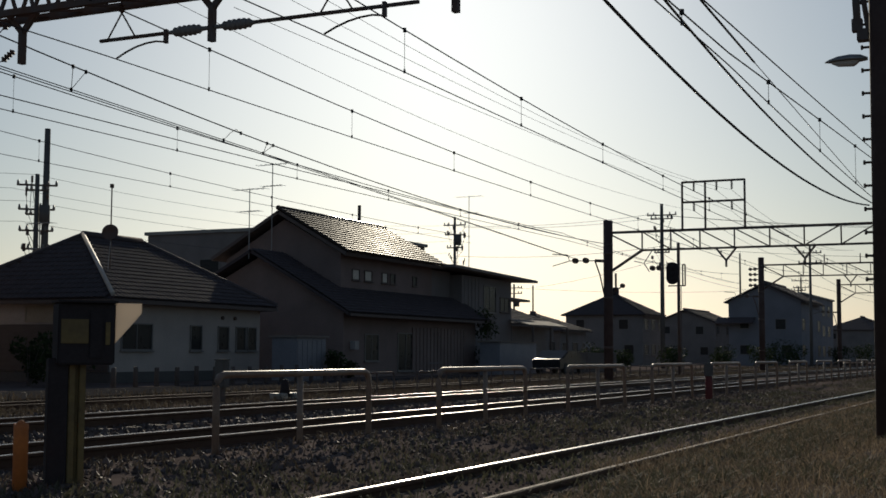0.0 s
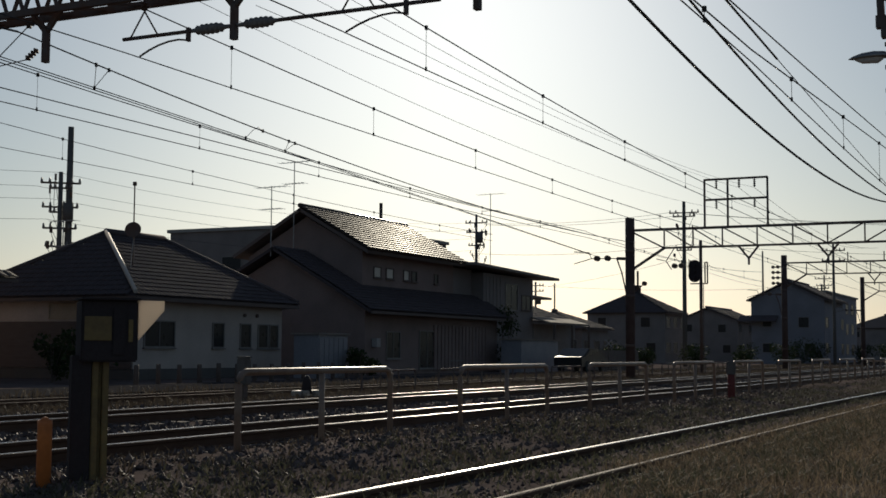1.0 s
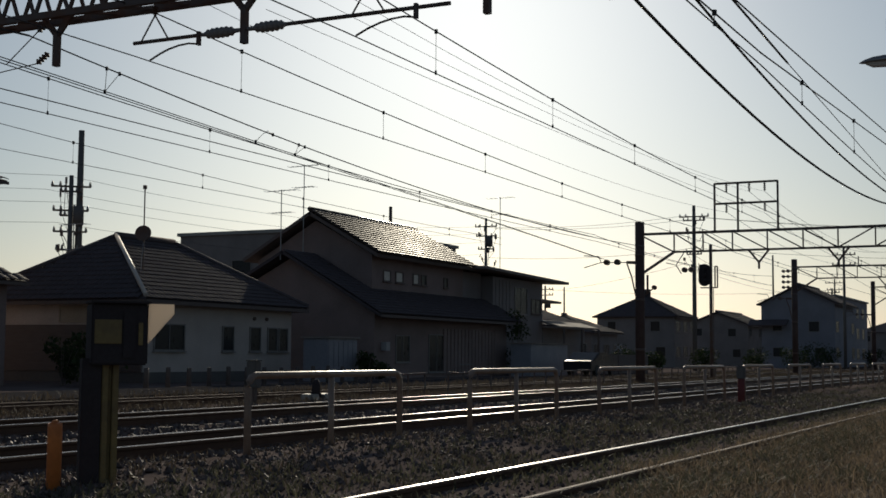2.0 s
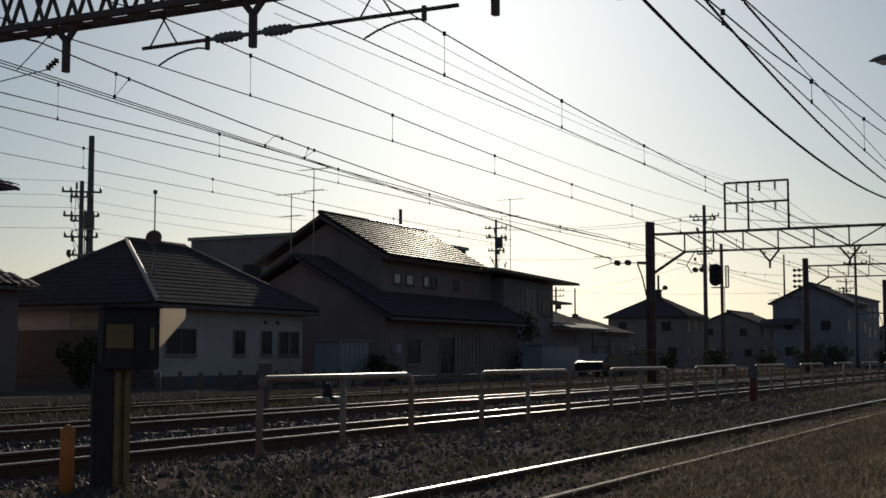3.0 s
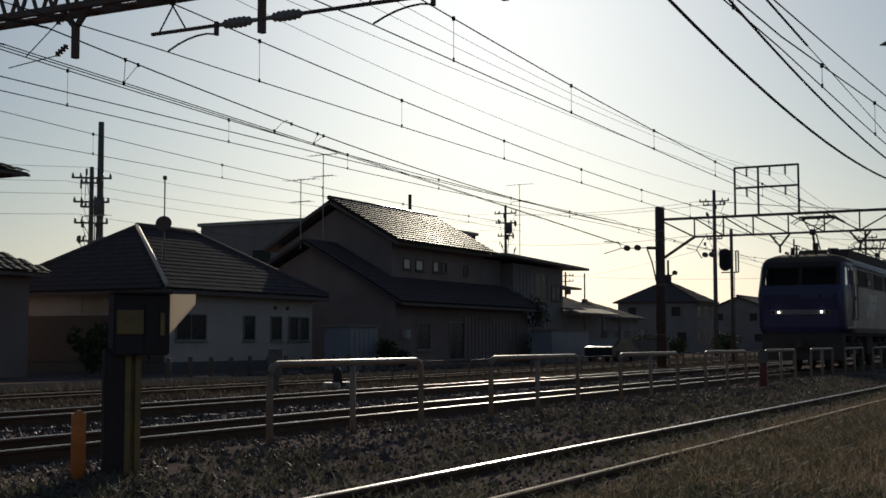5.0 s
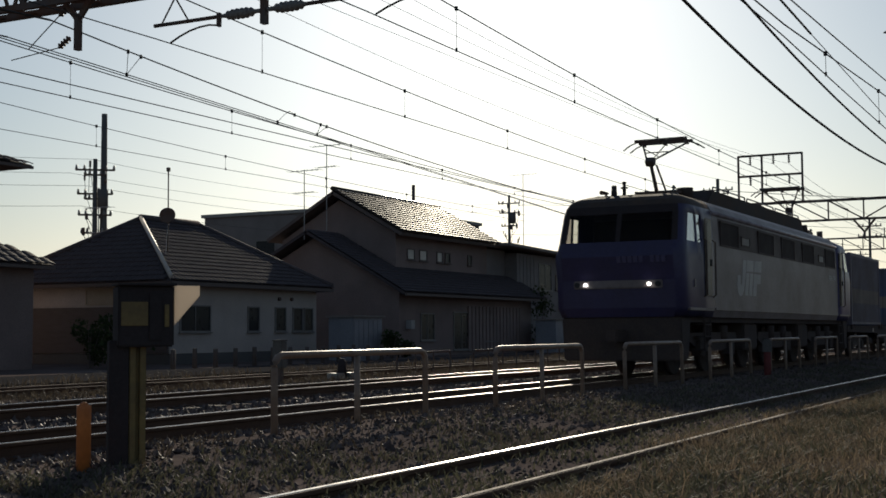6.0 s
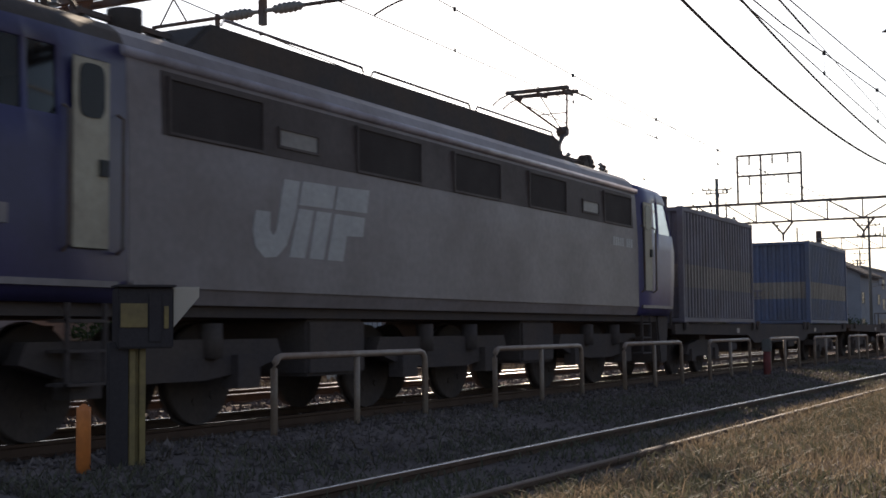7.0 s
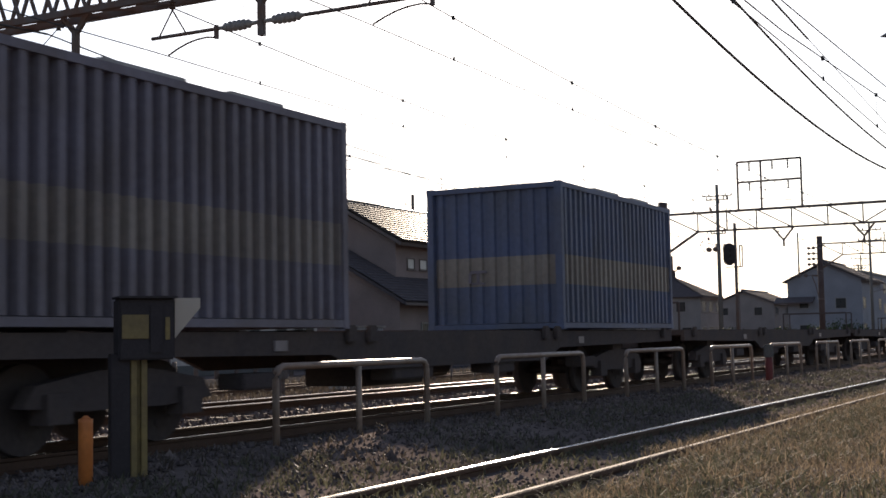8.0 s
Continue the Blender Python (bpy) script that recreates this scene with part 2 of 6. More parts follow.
def mesh_of(name, bm, mat, bevel=0.0):
    bmesh.ops.recalc_face_normals(bm, faces=bm.faces)
    if bevel:
        bmesh.ops.bevel(bm, geom=[e for e in bm.edges if len(e.link_faces) == 2 and e.calc_face_angle(0) > 0.6], offset=bevel, segments=2, affect="EDGES", clamp_overlap=True)
    me = bpy.data.meshes.new(name)
    bm.to_mesh(me)
    bm.free()
    for one in mat if isinstance(mat, (list, tuple)) else [mat]:
        me.materials.append(M[one])
    return me


def part(name, bm, mat, parent, label="", bevel=0.0):
    ob = new(name, mesh_of(name, bm, mat, bevel))
    ob.parent = parent
    return tagged(ob, label)


def piece(name, me, parent, m):
    ob = new(name, me)
    ob.parent = parent
    ob.matrix_basis = m
    return ob


def thing(name, label, category, group="", kind="", m=None):
    ob = new(name)
    ob.empty_display_size = 0.2
    if m is not None:
        ob.matrix_basis = m
    return tagged(ob, label, category, group, kind)


def single(name, bm, mat, label, category, group="", kind="", bevel=0.0):
    return tagged(new(name, mesh_of(name, bm, mat, bevel)), label, category, group, kind)


def loose(name, verts, faces, mat, label, category, kind="stuff", smooth=False):
    me = bpy.data.meshes.new(name)
    me.from_pydata(verts, [], faces)
    me.materials.append(M[mat])
    return tagged(new(name, me), label, category, "", kind)


NB = bmesh.new


# ---- ground ----
PROFILE = [(-3000, -0.05), (-6, 0.0), (2.4, 0.0), (3.2, -0.06), (3.5, -0.07), (4.75, -0.09), (5.2, -0.11), (5.8, -0.06), (6.6, 0.02), (7.5, 0.02), (8.3, -0.17), (14.9, -0.17), (15.6, -0.1), (16.6, -0.1), (17.2, -0.17), (19.4, -0.17), (20.2, -0.12), (26, -0.15), (3000, -0.3)]


def ground_z(x, y):
    base = float(np.interp(y, [p[0] for p in PROFILE], [p[1] for p in PROFILE]))
    if -6 < y < 30 and -20 < x < 120:
        base += 0.05 * noise.noise((x * 0.45, y * 0.6, 0)) * (0.3 if 3 < y < 5.2 or 8.3 < y < 15 else 1)
    return base


def build_ground():
    xs = sorted(set([-3000, -600, -150, -60, -30] + list(np.arange(-20, 60, 0.7)) + list(np.arange(60, 130, 2.5)) + [150, 180, 240, 320, 450, 700, 1200, 2000, 3000]))
    ys = sorted(set([-3000, -600, -120, -40, -15] + list(np.arange(-7, 31, 0.4)) + [33, 37, 44, 55, 75, 110, 180, 300, 600, 1200, 3000]))
    verts = [(x, y, ground_z(x, y)) for x in xs for y in ys]
    n = len(ys)
    faces = [(i * n + j, (i + 1) * n + j, (i + 1) * n + j + 1, i * n + j + 1) for i in range(len(xs) - 1) for j in range(n - 1)]
    ob = loose("ground", verts, faces, "soil", "brown bare soil with stones and weeds beside the tracks", "ground", "structure")
    for p in ob.data.polygons:
        p.use_smooth = True


def build_road():
    bm = NB()
    prism(bm, [(21.0, -0.3), (25.2, -0.3), (25.2, -0.07), (21.0, -0.07)], -40, 150, "x")
    single("road", bm, "asphalt", "narrow grey asphalt lane between the railway and the houses", "road", "", "structure")


# ---- tracks ----
def rail_outline(cy, head=True):
    if head:
        return [(cy - 0.026, -0.004), (cy + 0.026, -0.004), (cy + 0.021, 0), (cy - 0.021, 0)]
    return [(cy - 0.064, -0.153), (cy + 0.064, -0.153), (cy + 0.064, -0.143), (cy + 0.012, -0.125), (cy + 0.012, -0.05), (cy + 0.033, -0.035), (cy + 0.033, -0.0085), (cy + 0.027, -0.0042), (cy - 0.027, -0.0042), (cy - 0.033, -0.0085), (cy - 0.033, -0.035), (cy - 0.012, -0.05), (cy - 0.012, -0.125), (cy - 0.064, -0.143)]


def build_track(cy, label, head, x0, x1, sleepers, reach=(-2, 60)):
    tr = thing("railway_track", label, "railway track", "", "structure")
    for s in (-0.5335, 0.5335):
        bm = NB()
        prism(bm, rail_outline(cy + s, False), x0, x1, "x")
        rail = part("rail", bm, "rail_side", tr, "rusty brown steel rail with a worn head")
        bm = NB()
        prism(bm, rail_outline(cy + s, True), x0, x1, "x")
        part("rail_head", bm, head[0] if s < 0 else head[1], rail)
    if sleepers:
        bm = NB()
        prism(bm, [(-1.0, -0.30), (1.0, -0.30), (0.98, -0.155), (-0.98, -0.155)], -0.11, 0.11, "x")
        me = mesh_of("sleeper", bm, "sleeper")
        for i in range(int((reach[1] - reach[0]) / 0.62)):
            piece("sleeper", me, tr, pose(reach[0] + i * 0.62, cy, random.uniform(-0.008, 0.004), 0, 0, random.uniform(-1, 1)))
    return tr


def build_ballast():
    """Crushed stone round the sleepers, and looser stones on the shoulder."""
    rng = np.random.default_rng(4)
    base = np.array([(1, 0, 0), (-1, 0, 0), (0, 1, 0), (0, -1, 0), (0, 0, 1), (0, 0, -1)], float)
    tris = [(0, 2, 4), (2, 1, 4), (1, 3, 4), (3, 0, 4), (2, 0, 5), (1, 2, 5), (3, 1, 5), (0, 3, 5)]
    verts, faces = [], []

    def strip(n, x0, x1, y0, y1, lo, hi, lift=0.0):
        for _ in range(n):
            x = x0 + (x1 - x0) * rng.random() ** 1.4
            y = rng.uniform(y0, y1)
            s = rng.uniform(lo, hi)
            p = base * (s * rng.uniform(0.6, 1.3, 3)) + rng.normal(0, s * 0.18, (6, 3))
            a = rng.uniform(0, 6.28)
            c, d = math.cos(a), math.sin(a)
            k = len(verts)
            z = ground_z(x, y) + s * 0.3 + lift
            verts.extend((x + c * q[0] - d * q[1], y + d * q[0] + c * q[1], z + q[2]) for q in p)
            faces.extend((a_ + k, b_ + k, c_ + k) for a_, b_, c_ in tris)
    strip(17000, 5, 45, 7.7, 11.2, 0.02, 0.045)
    strip(8000, 8, 55, 11.2, 15.8, 0.025, 0.055)
    strip(9000, 5, 35, 4.8, 7.7, 0.008, 0.026)
    strip(1200, 5, 35, 4.8, 7.7, 0.025, 0.045)
    strip(3000, 6, 30, 3.2, 5.0, 0.008, 0.024)
    loose("ballast_stones", verts, faces, "ballast", "dark grey crushed stone ballast between and beside the rails", "ballast")


def blades(name, spots, mat, label, h0, h1, lean=0.5, width=0.006):
    """Bent grass blades, three triangles each."""
    rng = np.random.default_rng(len(spots))
    verts, faces = [], []
    for x, y in spots:
        a, h = rng.uniform(0, 6.283), rng.uniform(h0, h1)
        l = h * rng.uniform(0.1, lean) * 1.4
        dx, dy = math.cos(a), math.sin(a)
        w = width * rng.uniform(0.7, 1.5)
        b = rng.uniform(0, 6.283)
        wx, wy = math.cos(b) * w, math.sin(b) * w
        z = ground_z(x, y) - 0.01
        k = len(verts)
        verts += [(x - wx, y - wy, z), (x + wx, y + wy, z), (x + dx * l * 0.35 - wx * 0.8, y + dy * l * 0.35 - wy * 0.8, z + h * 0.6), (x + dx * l * 0.35 + wx * 0.8, y + dy * l * 0.35 + wy * 0.8, z + h * 0.6), (x + dx * l, y + dy * l, z + h * rng.uniform(0.8, 1.0))]
        faces += [(k, k + 1, k + 3, k + 2), (k + 2, k + 3, k + 4)]
    return loose(name, verts, faces, mat, label, "grass")


def grass_spots(n, x0, x1, y0, y1, seed, cut=0.0, power=1.0):
    rng = np.random.default_rng(seed)
    out = []
    while len(out) < n:
        x, y = x0 + (x1 - x0) * rng.random() ** power, rng.uniform(y0, y1)
        if noise.noise((x * 0.7, y * 0.9, seed)) > cut - 0.35 * rng.random():
            out.append((x, y))
    return out


def build_grass():
    blades("dry_grass", grass_spots(85000, 6, 36, -2.0, 3.3, 1, -0.15, 1.25), "dry_grass", "dry straw-brown grass on the bank beside the track", 0.03, 0.13, 1.3, 0.004)
    blades("bank_weeds", grass_spots(24000, 6, 36, -2.0, 3.3, 9, 0.05, 1.25), "green_grass", "grey-green weeds among the dry grass", 0.04, 0.16, 1.3, 0.006)
    blades("tall_dry_grass", grass_spots(1500, 6, 45, -1.5, 3.1, 2, 0.1, 1.2), "dry_grass", "tall thin dry grass stalks on the bank", 0.12, 0.27, 0.7, 0.003)
    blades("green_grass", grass_spots(26000, 6, 60, 2.3, 6.6, 3, -0.02, 1.4), "green_grass", "short dull green weeds along the rails", 0.03, 0.12, 1.2, 0.006)
    blades("rail_grass", grass_spots(7000, 11, 42, 3.25, 3.85, 12, -0.1, 1.1), "dry_grass", "short dry grass growing over the little-used rail", 0.06, 0.16, 1.0, 0.004)
    blades("fence_weeds", grass_spots(8000, 6, 70, 4.9, 7.7, 4, 0.02, 1.4), "verge_grass", "dry weeds along the low railing", 0.03, 0.11, 1.2, 0.006)
    blades("verge_grass", grass_spots(14000, 14, 110, 15.2, 17.0, 5, -0.1, 1.2), "verge_grass", "olive brown weeds on the verge beyond the tracks", 0.05, 0.2, 0.9, 0.009)
    blades("lane_grass", grass_spots(12000, 14, 160, 19.5, 21.2, 6, -0.2, 1.0), "verge_grass", "pale dry grass along the lane", 0.08, 0.32, 0.8, 0.01)


# ---- railing, posts and small railway things ----
def build_railings():
    def one():
        r = thing("railing", "low brown-painted steel hoop railing beside the tracks", "railing", "railings along the track")
        bm = NB()
        arc = [(0, 0, -0.15), (0, 0, 0.63)] + [(0.12 - 0.12 * math.cos(a), 0, 0.63 + 0.12 * math.sin(a)) for a in (0.5, 1.05, 1.57)]
        pts = arc + [(3.07 - x, 0, z) for x, y, z in reversed(arc)]
        tube(bm, pts, 0.036, 8)
        part("hoop", bm, "fence_paint", r)
        bm = NB()
        tube(bm, [(1.535, 0, -0.15), (1.535, 0, 0.72)], 0.034, 8)
        part("middle_post", bm, "fence_paint", r)
        return r
    first = one()
    first.matrix_basis = pose(10.36, 7.3, 0.03)
    for i in range(1, 14):
        copy_thing(first, pose(10.36 + 5.0 * i, 7.3, 0.03, random.uniform(-1, 1), 0, random.uniform(-0.6, 0.6)))
    # thinner railing between the far tracks
    r = thing("railing", "thin dark steel hoop railing on the far side of the tracks", "railing", "railings beyond the tracks")
    bm = NB()
    pts = [(0, 0, -0.1), (0, 0, 0.5), (0.06, 0, 0.56), (2.94, 0, 0.56), (3.0, 0, 0.5), (3.0, 0, -0.1)]
    tube(bm, pts, 0.03, 6)
    part("hoop", bm, "steel_dark", r)
    for k in (1, 2):
        bm = NB()
        tube(bm, [(k, 0, -0.1), (k, 0, 0.56)], 0.022, 6)
        part("post", bm, "steel_dark", r)
    r.matrix_basis = pose(29.0, 16.6, -0.1)
    for i in range(1, 9):
        copy_thing(r, pose(29.0 + 4.45 * i, 16.6, -0.1))


def build_crossing_post():
    d = thing("crossing_control_box", "black signal box with pale panels on a yellow and black post", "signal box", m=pose(7.63, 6.6, 0.0, 0, 0, -38))
    # local x runs across the view, local -y faces the viewer
    bm = NB()
    box(bm, -0.10, -0.05, -0.05, 0.05, -0.15, 0.95)
    box(bm, -0.022, 0.025, -0.05, 0.05, -0.15, 0.95)
    box(bm, -0.048, -0.024, -0.02, 0.048, -0.15, 0.95)
    part("post", bm, "yellow", d, "worn yellow post", 0.006)
    bm = NB()
    box(bm, -0.25, -0.106, -0.06, 0.06, -0.15, 0.95)
    part("back_post", bm, "black_paint", d, "black post", 0.006)
    bm = NB()
    box(bm, -0.20, 0.22, -0.12, 0.12, 0.90, 1.36)
    body = part("housing", bm, "black_paint", d, "matt black housing", 0.012)
    bm = NB()
    box(bm, -0.18, 0.02, -0.132, -0.121, 1.06, 1.24)
    part("panel", bm, "yellow", body, "dull yellow label panel", 0.003)
    bm = NB()
    box(bm, 0.145, 0.18, -0.13, -0.121, 1.05, 1.22)
    part("side_label", bm, "yellow", body, "narrow dull yellow label", 0.003)
    bm = NB()
    box(bm, 0.03, 0.125, -0.132, -0.121, 0.95, 1.30)
    part("hinged_flap", bm, "black_paint", body, "", 0.004)
    bm = NB()
    prism(bm, [(0.224, 1.365), (0.42, 1.365), (0.42, 1.29), (0.224, 1.06)], -0.10, -0.085, "y")
    part("side_plate", bm, "plastic_pale", d, "pale translucent plastic plate")
    bm = NB()
    box(bm, -0.21, 0.23, -0.17, 0.13, 1.362, 1.38)
    part("hood", bm, "black_paint", d, "", 0.004)
    s = thing("marker_post", "short orange plastic marker post standing in ballast", "marker post", m=pose(7.02, 6.6, 0.0))
    bm = NB()
    tube(bm, [(0, 0, -0.15), (0, 0, 0.46), (0, 0, 0.49)], 0.052, 14)
    part("stake", bm, "orange", s)
    bm = NB()
    tube(bm, [(0, 0, 0.485), (0, 0, 0.515)], 0.045, 14, 0.012)
    part("cap", bm, "orange", s)


def build_lineside():
    b = thing("relay_box", "grey metal relay box on a short leg beyond the tracks", "relay box", m=pose(22.9, 16.0, -0.1))
    bm = NB()
    box(bm, -0.11, 0.11, -0.12, 0.12, 0.35, 0.92)
    part("cabinet", bm, "pole_dark", b, "", 0.02)
    bm = NB()
    box(bm, -0.06, 0.06, -0.06, 0.06, -0.1, 0.35)
    part("leg", bm, "steel_dark", b)
    bm = NB()
    box(bm, -0.12, 0.12, -0.13, 0.13, 0.92, 0.95)
    part("lid", bm, "pole_dark", b, "", 0.01)
    p = thing("point_machine", "black domed point machine with two grey cover plates", "point machine", m=pose(25.4, 16.0, -0.02))
    bm = NB()
    tube(bm, [(0, 0, -0.05), (0, 0, 0.34), (0, 0, 0.42)], 0.13, 12, 0.05)
    part("dome", bm, "black_paint", p)
    for s in (-0.42, 0.1):
        bm = NB()
        box(bm, s, s + 0.32, -0.16, 0.16, -0.05, 0.09)
        part("cover_plate", bm, "galvanised", p, "grey metal cover", 0.02)
    k = thing("lineside_marker", "small grey-topped dull red marker post near the railing", "marker post", m=pose(28.2, 6.85, 0.0))
    bm = NB()
    tube(bm, [(0, 0, -0.15), (0, 0, 0.52)], 0.08, 12)
    part("stem", bm, "rust_red", k, "faded red stem")
    bm = NB()
    box(bm, -0.05, 0.05, -0.10, 0.10, 0.50, 0.80)
    part("head", bm, "pole_dark", k, "grey marker head", 0.03)
    x_ = thing("crossing_sign", "small pale crossed-board sign on a thin post", "sign", m=pose(73.6, 25.2, -0.1, 0, 0, 0))
    bm = NB()
    tube(bm, [(0, 0, -0.1), (0, 0, 1.75)], 0.025, 8)
    part("post", bm, "steel_dark", x_)
    for s in (-1, 1):
        bm = NB()
        bar(bm, (-0.035 - 0.008 * s, -0.2, 1.6 - 0.2 * s), (-0.035 - 0.008 * s, 0.2, 1.6 + 0.2 * s), 0.012, 0.075)
        part("board", bm, "loco_white", x_, "white painted board")
    # colour-light signal on its mast
    g = thing("railway_signal", "tall black railway signal mast with an oval backing board", "railway signal", m=pose(65.8, 17.5, -0.15))
    bm = NB()
    tube(bm, [(0, 0, -0.2), (0, 0, 6.95)], 0.085, 10)
    part("mast", bm, "steel_dark", g)
    bm = NB()
    k = [(0.32 * math.cos(a), 5.35 + (0.32 if math.sin(a) >= 0 else -0.32) * abs(math.sin(a)) + (0.26 if math.sin(a) >= 0 else -0.26)) for a in np.linspace(0, 2 * math.pi, 28, endpoint=False)]
    prism(bm, [(0.28 + u, v) for u, v in k], -0.2, -0.15, "x")
    board = part("backing_board", bm, "black_paint", g, "oval black backing board")
    for z in (5.05, 5.35, 5.65):
        bm = NB()
        tube(bm, [(-0.2, 0.28, z), (-0.42, 0.28, z)], 0.09, 12)
        part("lamp_hood", bm, "black_paint", board)
    bm = NB()
    for a, b_ in (((0, -0.35, 4.7), (0, 0.55, 4.7)), ((0, -0.35, 4.7), (0, -0.35, 5.8)), ((0, -0.22, 4.7), (0, -0.22, 5.8)), ((0, -0.35, 5.8), (0, -0.22, 5.8))):
        bar(bm, a, b_, 0.06, 0.06)
    part("platform", bm, "steel_dark", g)
    bm = NB()
    bar(bm, (0, -0.13, -0.1), (0, -0.13, 4.7), 0.03, 0.03)
    for i in range(14):
        bar(bm, (0, -0.13, 0.3 + i * 0.32), (0, 0.0, 0.3 + i * 0.32), 0.02, 0.02)
    part("ladder", bm, "steel_dark", g)


# ---- overhead line ----
def lathe(bm, p, q, radii, n=10):
    """A turned body from p to q with the given radii at even steps."""
    p, q = Vector(p), Vector(q)
    d = (q - p).normalized()
    a = d.cross(Vector((0, 0, 1)) if abs(d.z) < 0.9 else Vector((1, 0, 0))).normalized()
    b = d.cross(a)
    rings = [[bm.verts.new(p.lerp(q, i / (len(radii) - 1)) + r * (math.cos(6.2832 * k / n) * a + math.sin(6.2832 * k / n) * b)) for k in range(n)] for i, r in enumerate(radii)]
    for u, v in zip(rings, rings[1:]):
        for k in range(n):
            bm.faces.new((u[k], u[(k + 1) % n], v[(k + 1) % n], v[k]))
    bm.faces.new(rings[0][::-1])
    bm.faces.new(rings[-1])


def insulator(bm, p, q, r=0.055, n=4):
    lathe(bm, p, q, [r * 0.35] + [r * 0.4, r, r * 0.75, r * 0.4] * n + [r * 0.35])


def build_boom_gantry():
    """The near gantry: a deep lattice beam with drop struts and an insulated boom."""
    x = 16.1
    g = thing("catenary_gantry", "dark steel lattice catenary gantry with insulated booms over the tracks", "catenary gantry", "catenary gantries")
    for y in (24.5, -0.6):
        bm = NB()
        for dx in (-0.2, 0.2):
            bar(bm, (x + dx, y, -0.3), (x + dx, y, 7.6), 0.12, 0.12)
        for i in range(12):
            bar(bm, (x - 0.2, y, 0.2 + i * 0.6), (x + 0.2, y, 0.8 + i * 0.6), 0.05, 0.05)
        part("post", bm, "steel_dark", g)
    for zb, nm in ((6.58, "lower_chord"), (7.5, "upper_chord")):
        for dx in (-0.22, 0.22):
            bm = NB()
            bar(bm, (x + dx, 24.6, zb), (x + dx, -0.7, zb), 0.10, 0.11)
            part(nm, bm, "steel_dark", g)
    bm = NB()
    n = 34
    for i in range(n):
        y0, y1 = 24.6 - 25.3 * i / n, 24.6 - 25.3 * (i + 1) / n
        for dx in (-0.22, 0.22):
            bar(bm, (x + dx, y0, 6.58), (x + dx, (y0 + y1) / 2, 7.5), 0.05, 0.05)
            bar(bm, (x + dx, (y0 + y1) / 2, 7.5), (x + dx, y1, 6.58), 0.05, 0.05)
        bar(bm, (x - 0.22, y0, 6.58), (x + 0.22, y1, 6.58), 0.04, 0.04)
    part("lattice", bm, "steel_dark", g)
    bm = NB()
    for i in range(76):
        y0 = 24.5 - 0.33 * i
        box(bm, x - 0.17, x + 0.17, y0 - 0.26, y0, 7.56, 7.575)
    part("walkway", bm, "galvanised", g, "grey grating walkway")
    # drop struts between the tracks
    for y in (15.37, 11.55, 7.42, 5.6):
        bm = NB()
        bar(bm, (x, y, 6.28), (x, y + 0.30, 6.62), 0.07, 0.09)
        bar(bm, (x, y, 6.28), (x, y - 0.30, 6.62), 0.07, 0.09)
        bar(bm, (x, y, 6.32), (x, y, 5.76), 0.09, 0.11)
        part("drop_strut", bm, "steel_dark", g)
    for sy, side in ((11.55, 1), (11.55, -1)):
        boom = NB()
        zb = 5.98
        if side > 0:
            tube(boom, [(x, sy - 0.75, zb), (x, 8.0, zb)], 0.032, 8)
        else:
            tube(boom, [(x, sy + 0.75, zb), (x, 13.72, zb)], 0.032, 8)
        b = part("boom", boom, "steel_dark", g, "grey steel tube boom")
        bm = NB()
        s = -side
        lathe(bm, (x, sy + s * 0.06, zb), (x, sy + s * 0.82, zb), [0.03, 0.035, 0.035, 0.04, 0.075, 0.06, 0.088, 0.07, 0.09, 0.07, 0.09, 0.07, 0.088, 0.06, 0.075, 0.04, 0.032, 0.03], 12)
        part("insulator", bm, "porcelain", b, "ribbed grey insulator")
        hook = 13.3 if side < 0 else 9.35
        bm = NB()
        for o in (-0.28, 0.28):
            tube(bm, [(x, hook + o, zb), (x, hook, zb + 0.42)], 0.014, 6)
        insulator(bm, (x, hook, zb + 0.42), (x, hook, 6.56), 0.06, 3)
        part("hanger", bm, "steel_dark", b)
        end = 12.42 if side < 0 else 8.55
        bm = NB()
        bar(bm, (x, end, zb + 0.06), (x, end, zb - 0.16), 0.05, 0.07)
        tip = 13.38 if side < 0 else 9.55
        tube(bm, [(x, end, zb - 0.14)] + [(x, end + (tip - end) * u, zb - 0.12 + 0.03 * math.sin(u * 3.1) - 0.19 * u * u) for u in (0.2, 0.4, 0.6, 0.8, 1.0)], 0.016, 6)
        part("registration_arm", bm, "steel_dark", b)
    # stay insulators at the far end
    for z0, z1, y1 in ((6.55, 5.9, 16.5), (6.0, 5.75, 16.9)):
        bm = NB()
        insulator(bm, (x, 15.55, z0), (x, 15.8, z0 - 0.15), 0.06, 4)
        tube(bm, [(x, 15.8, z0 - 0.15), (x, y1, z1)], 0.01, 5)
        part("stay", bm, "steel_dark", g)


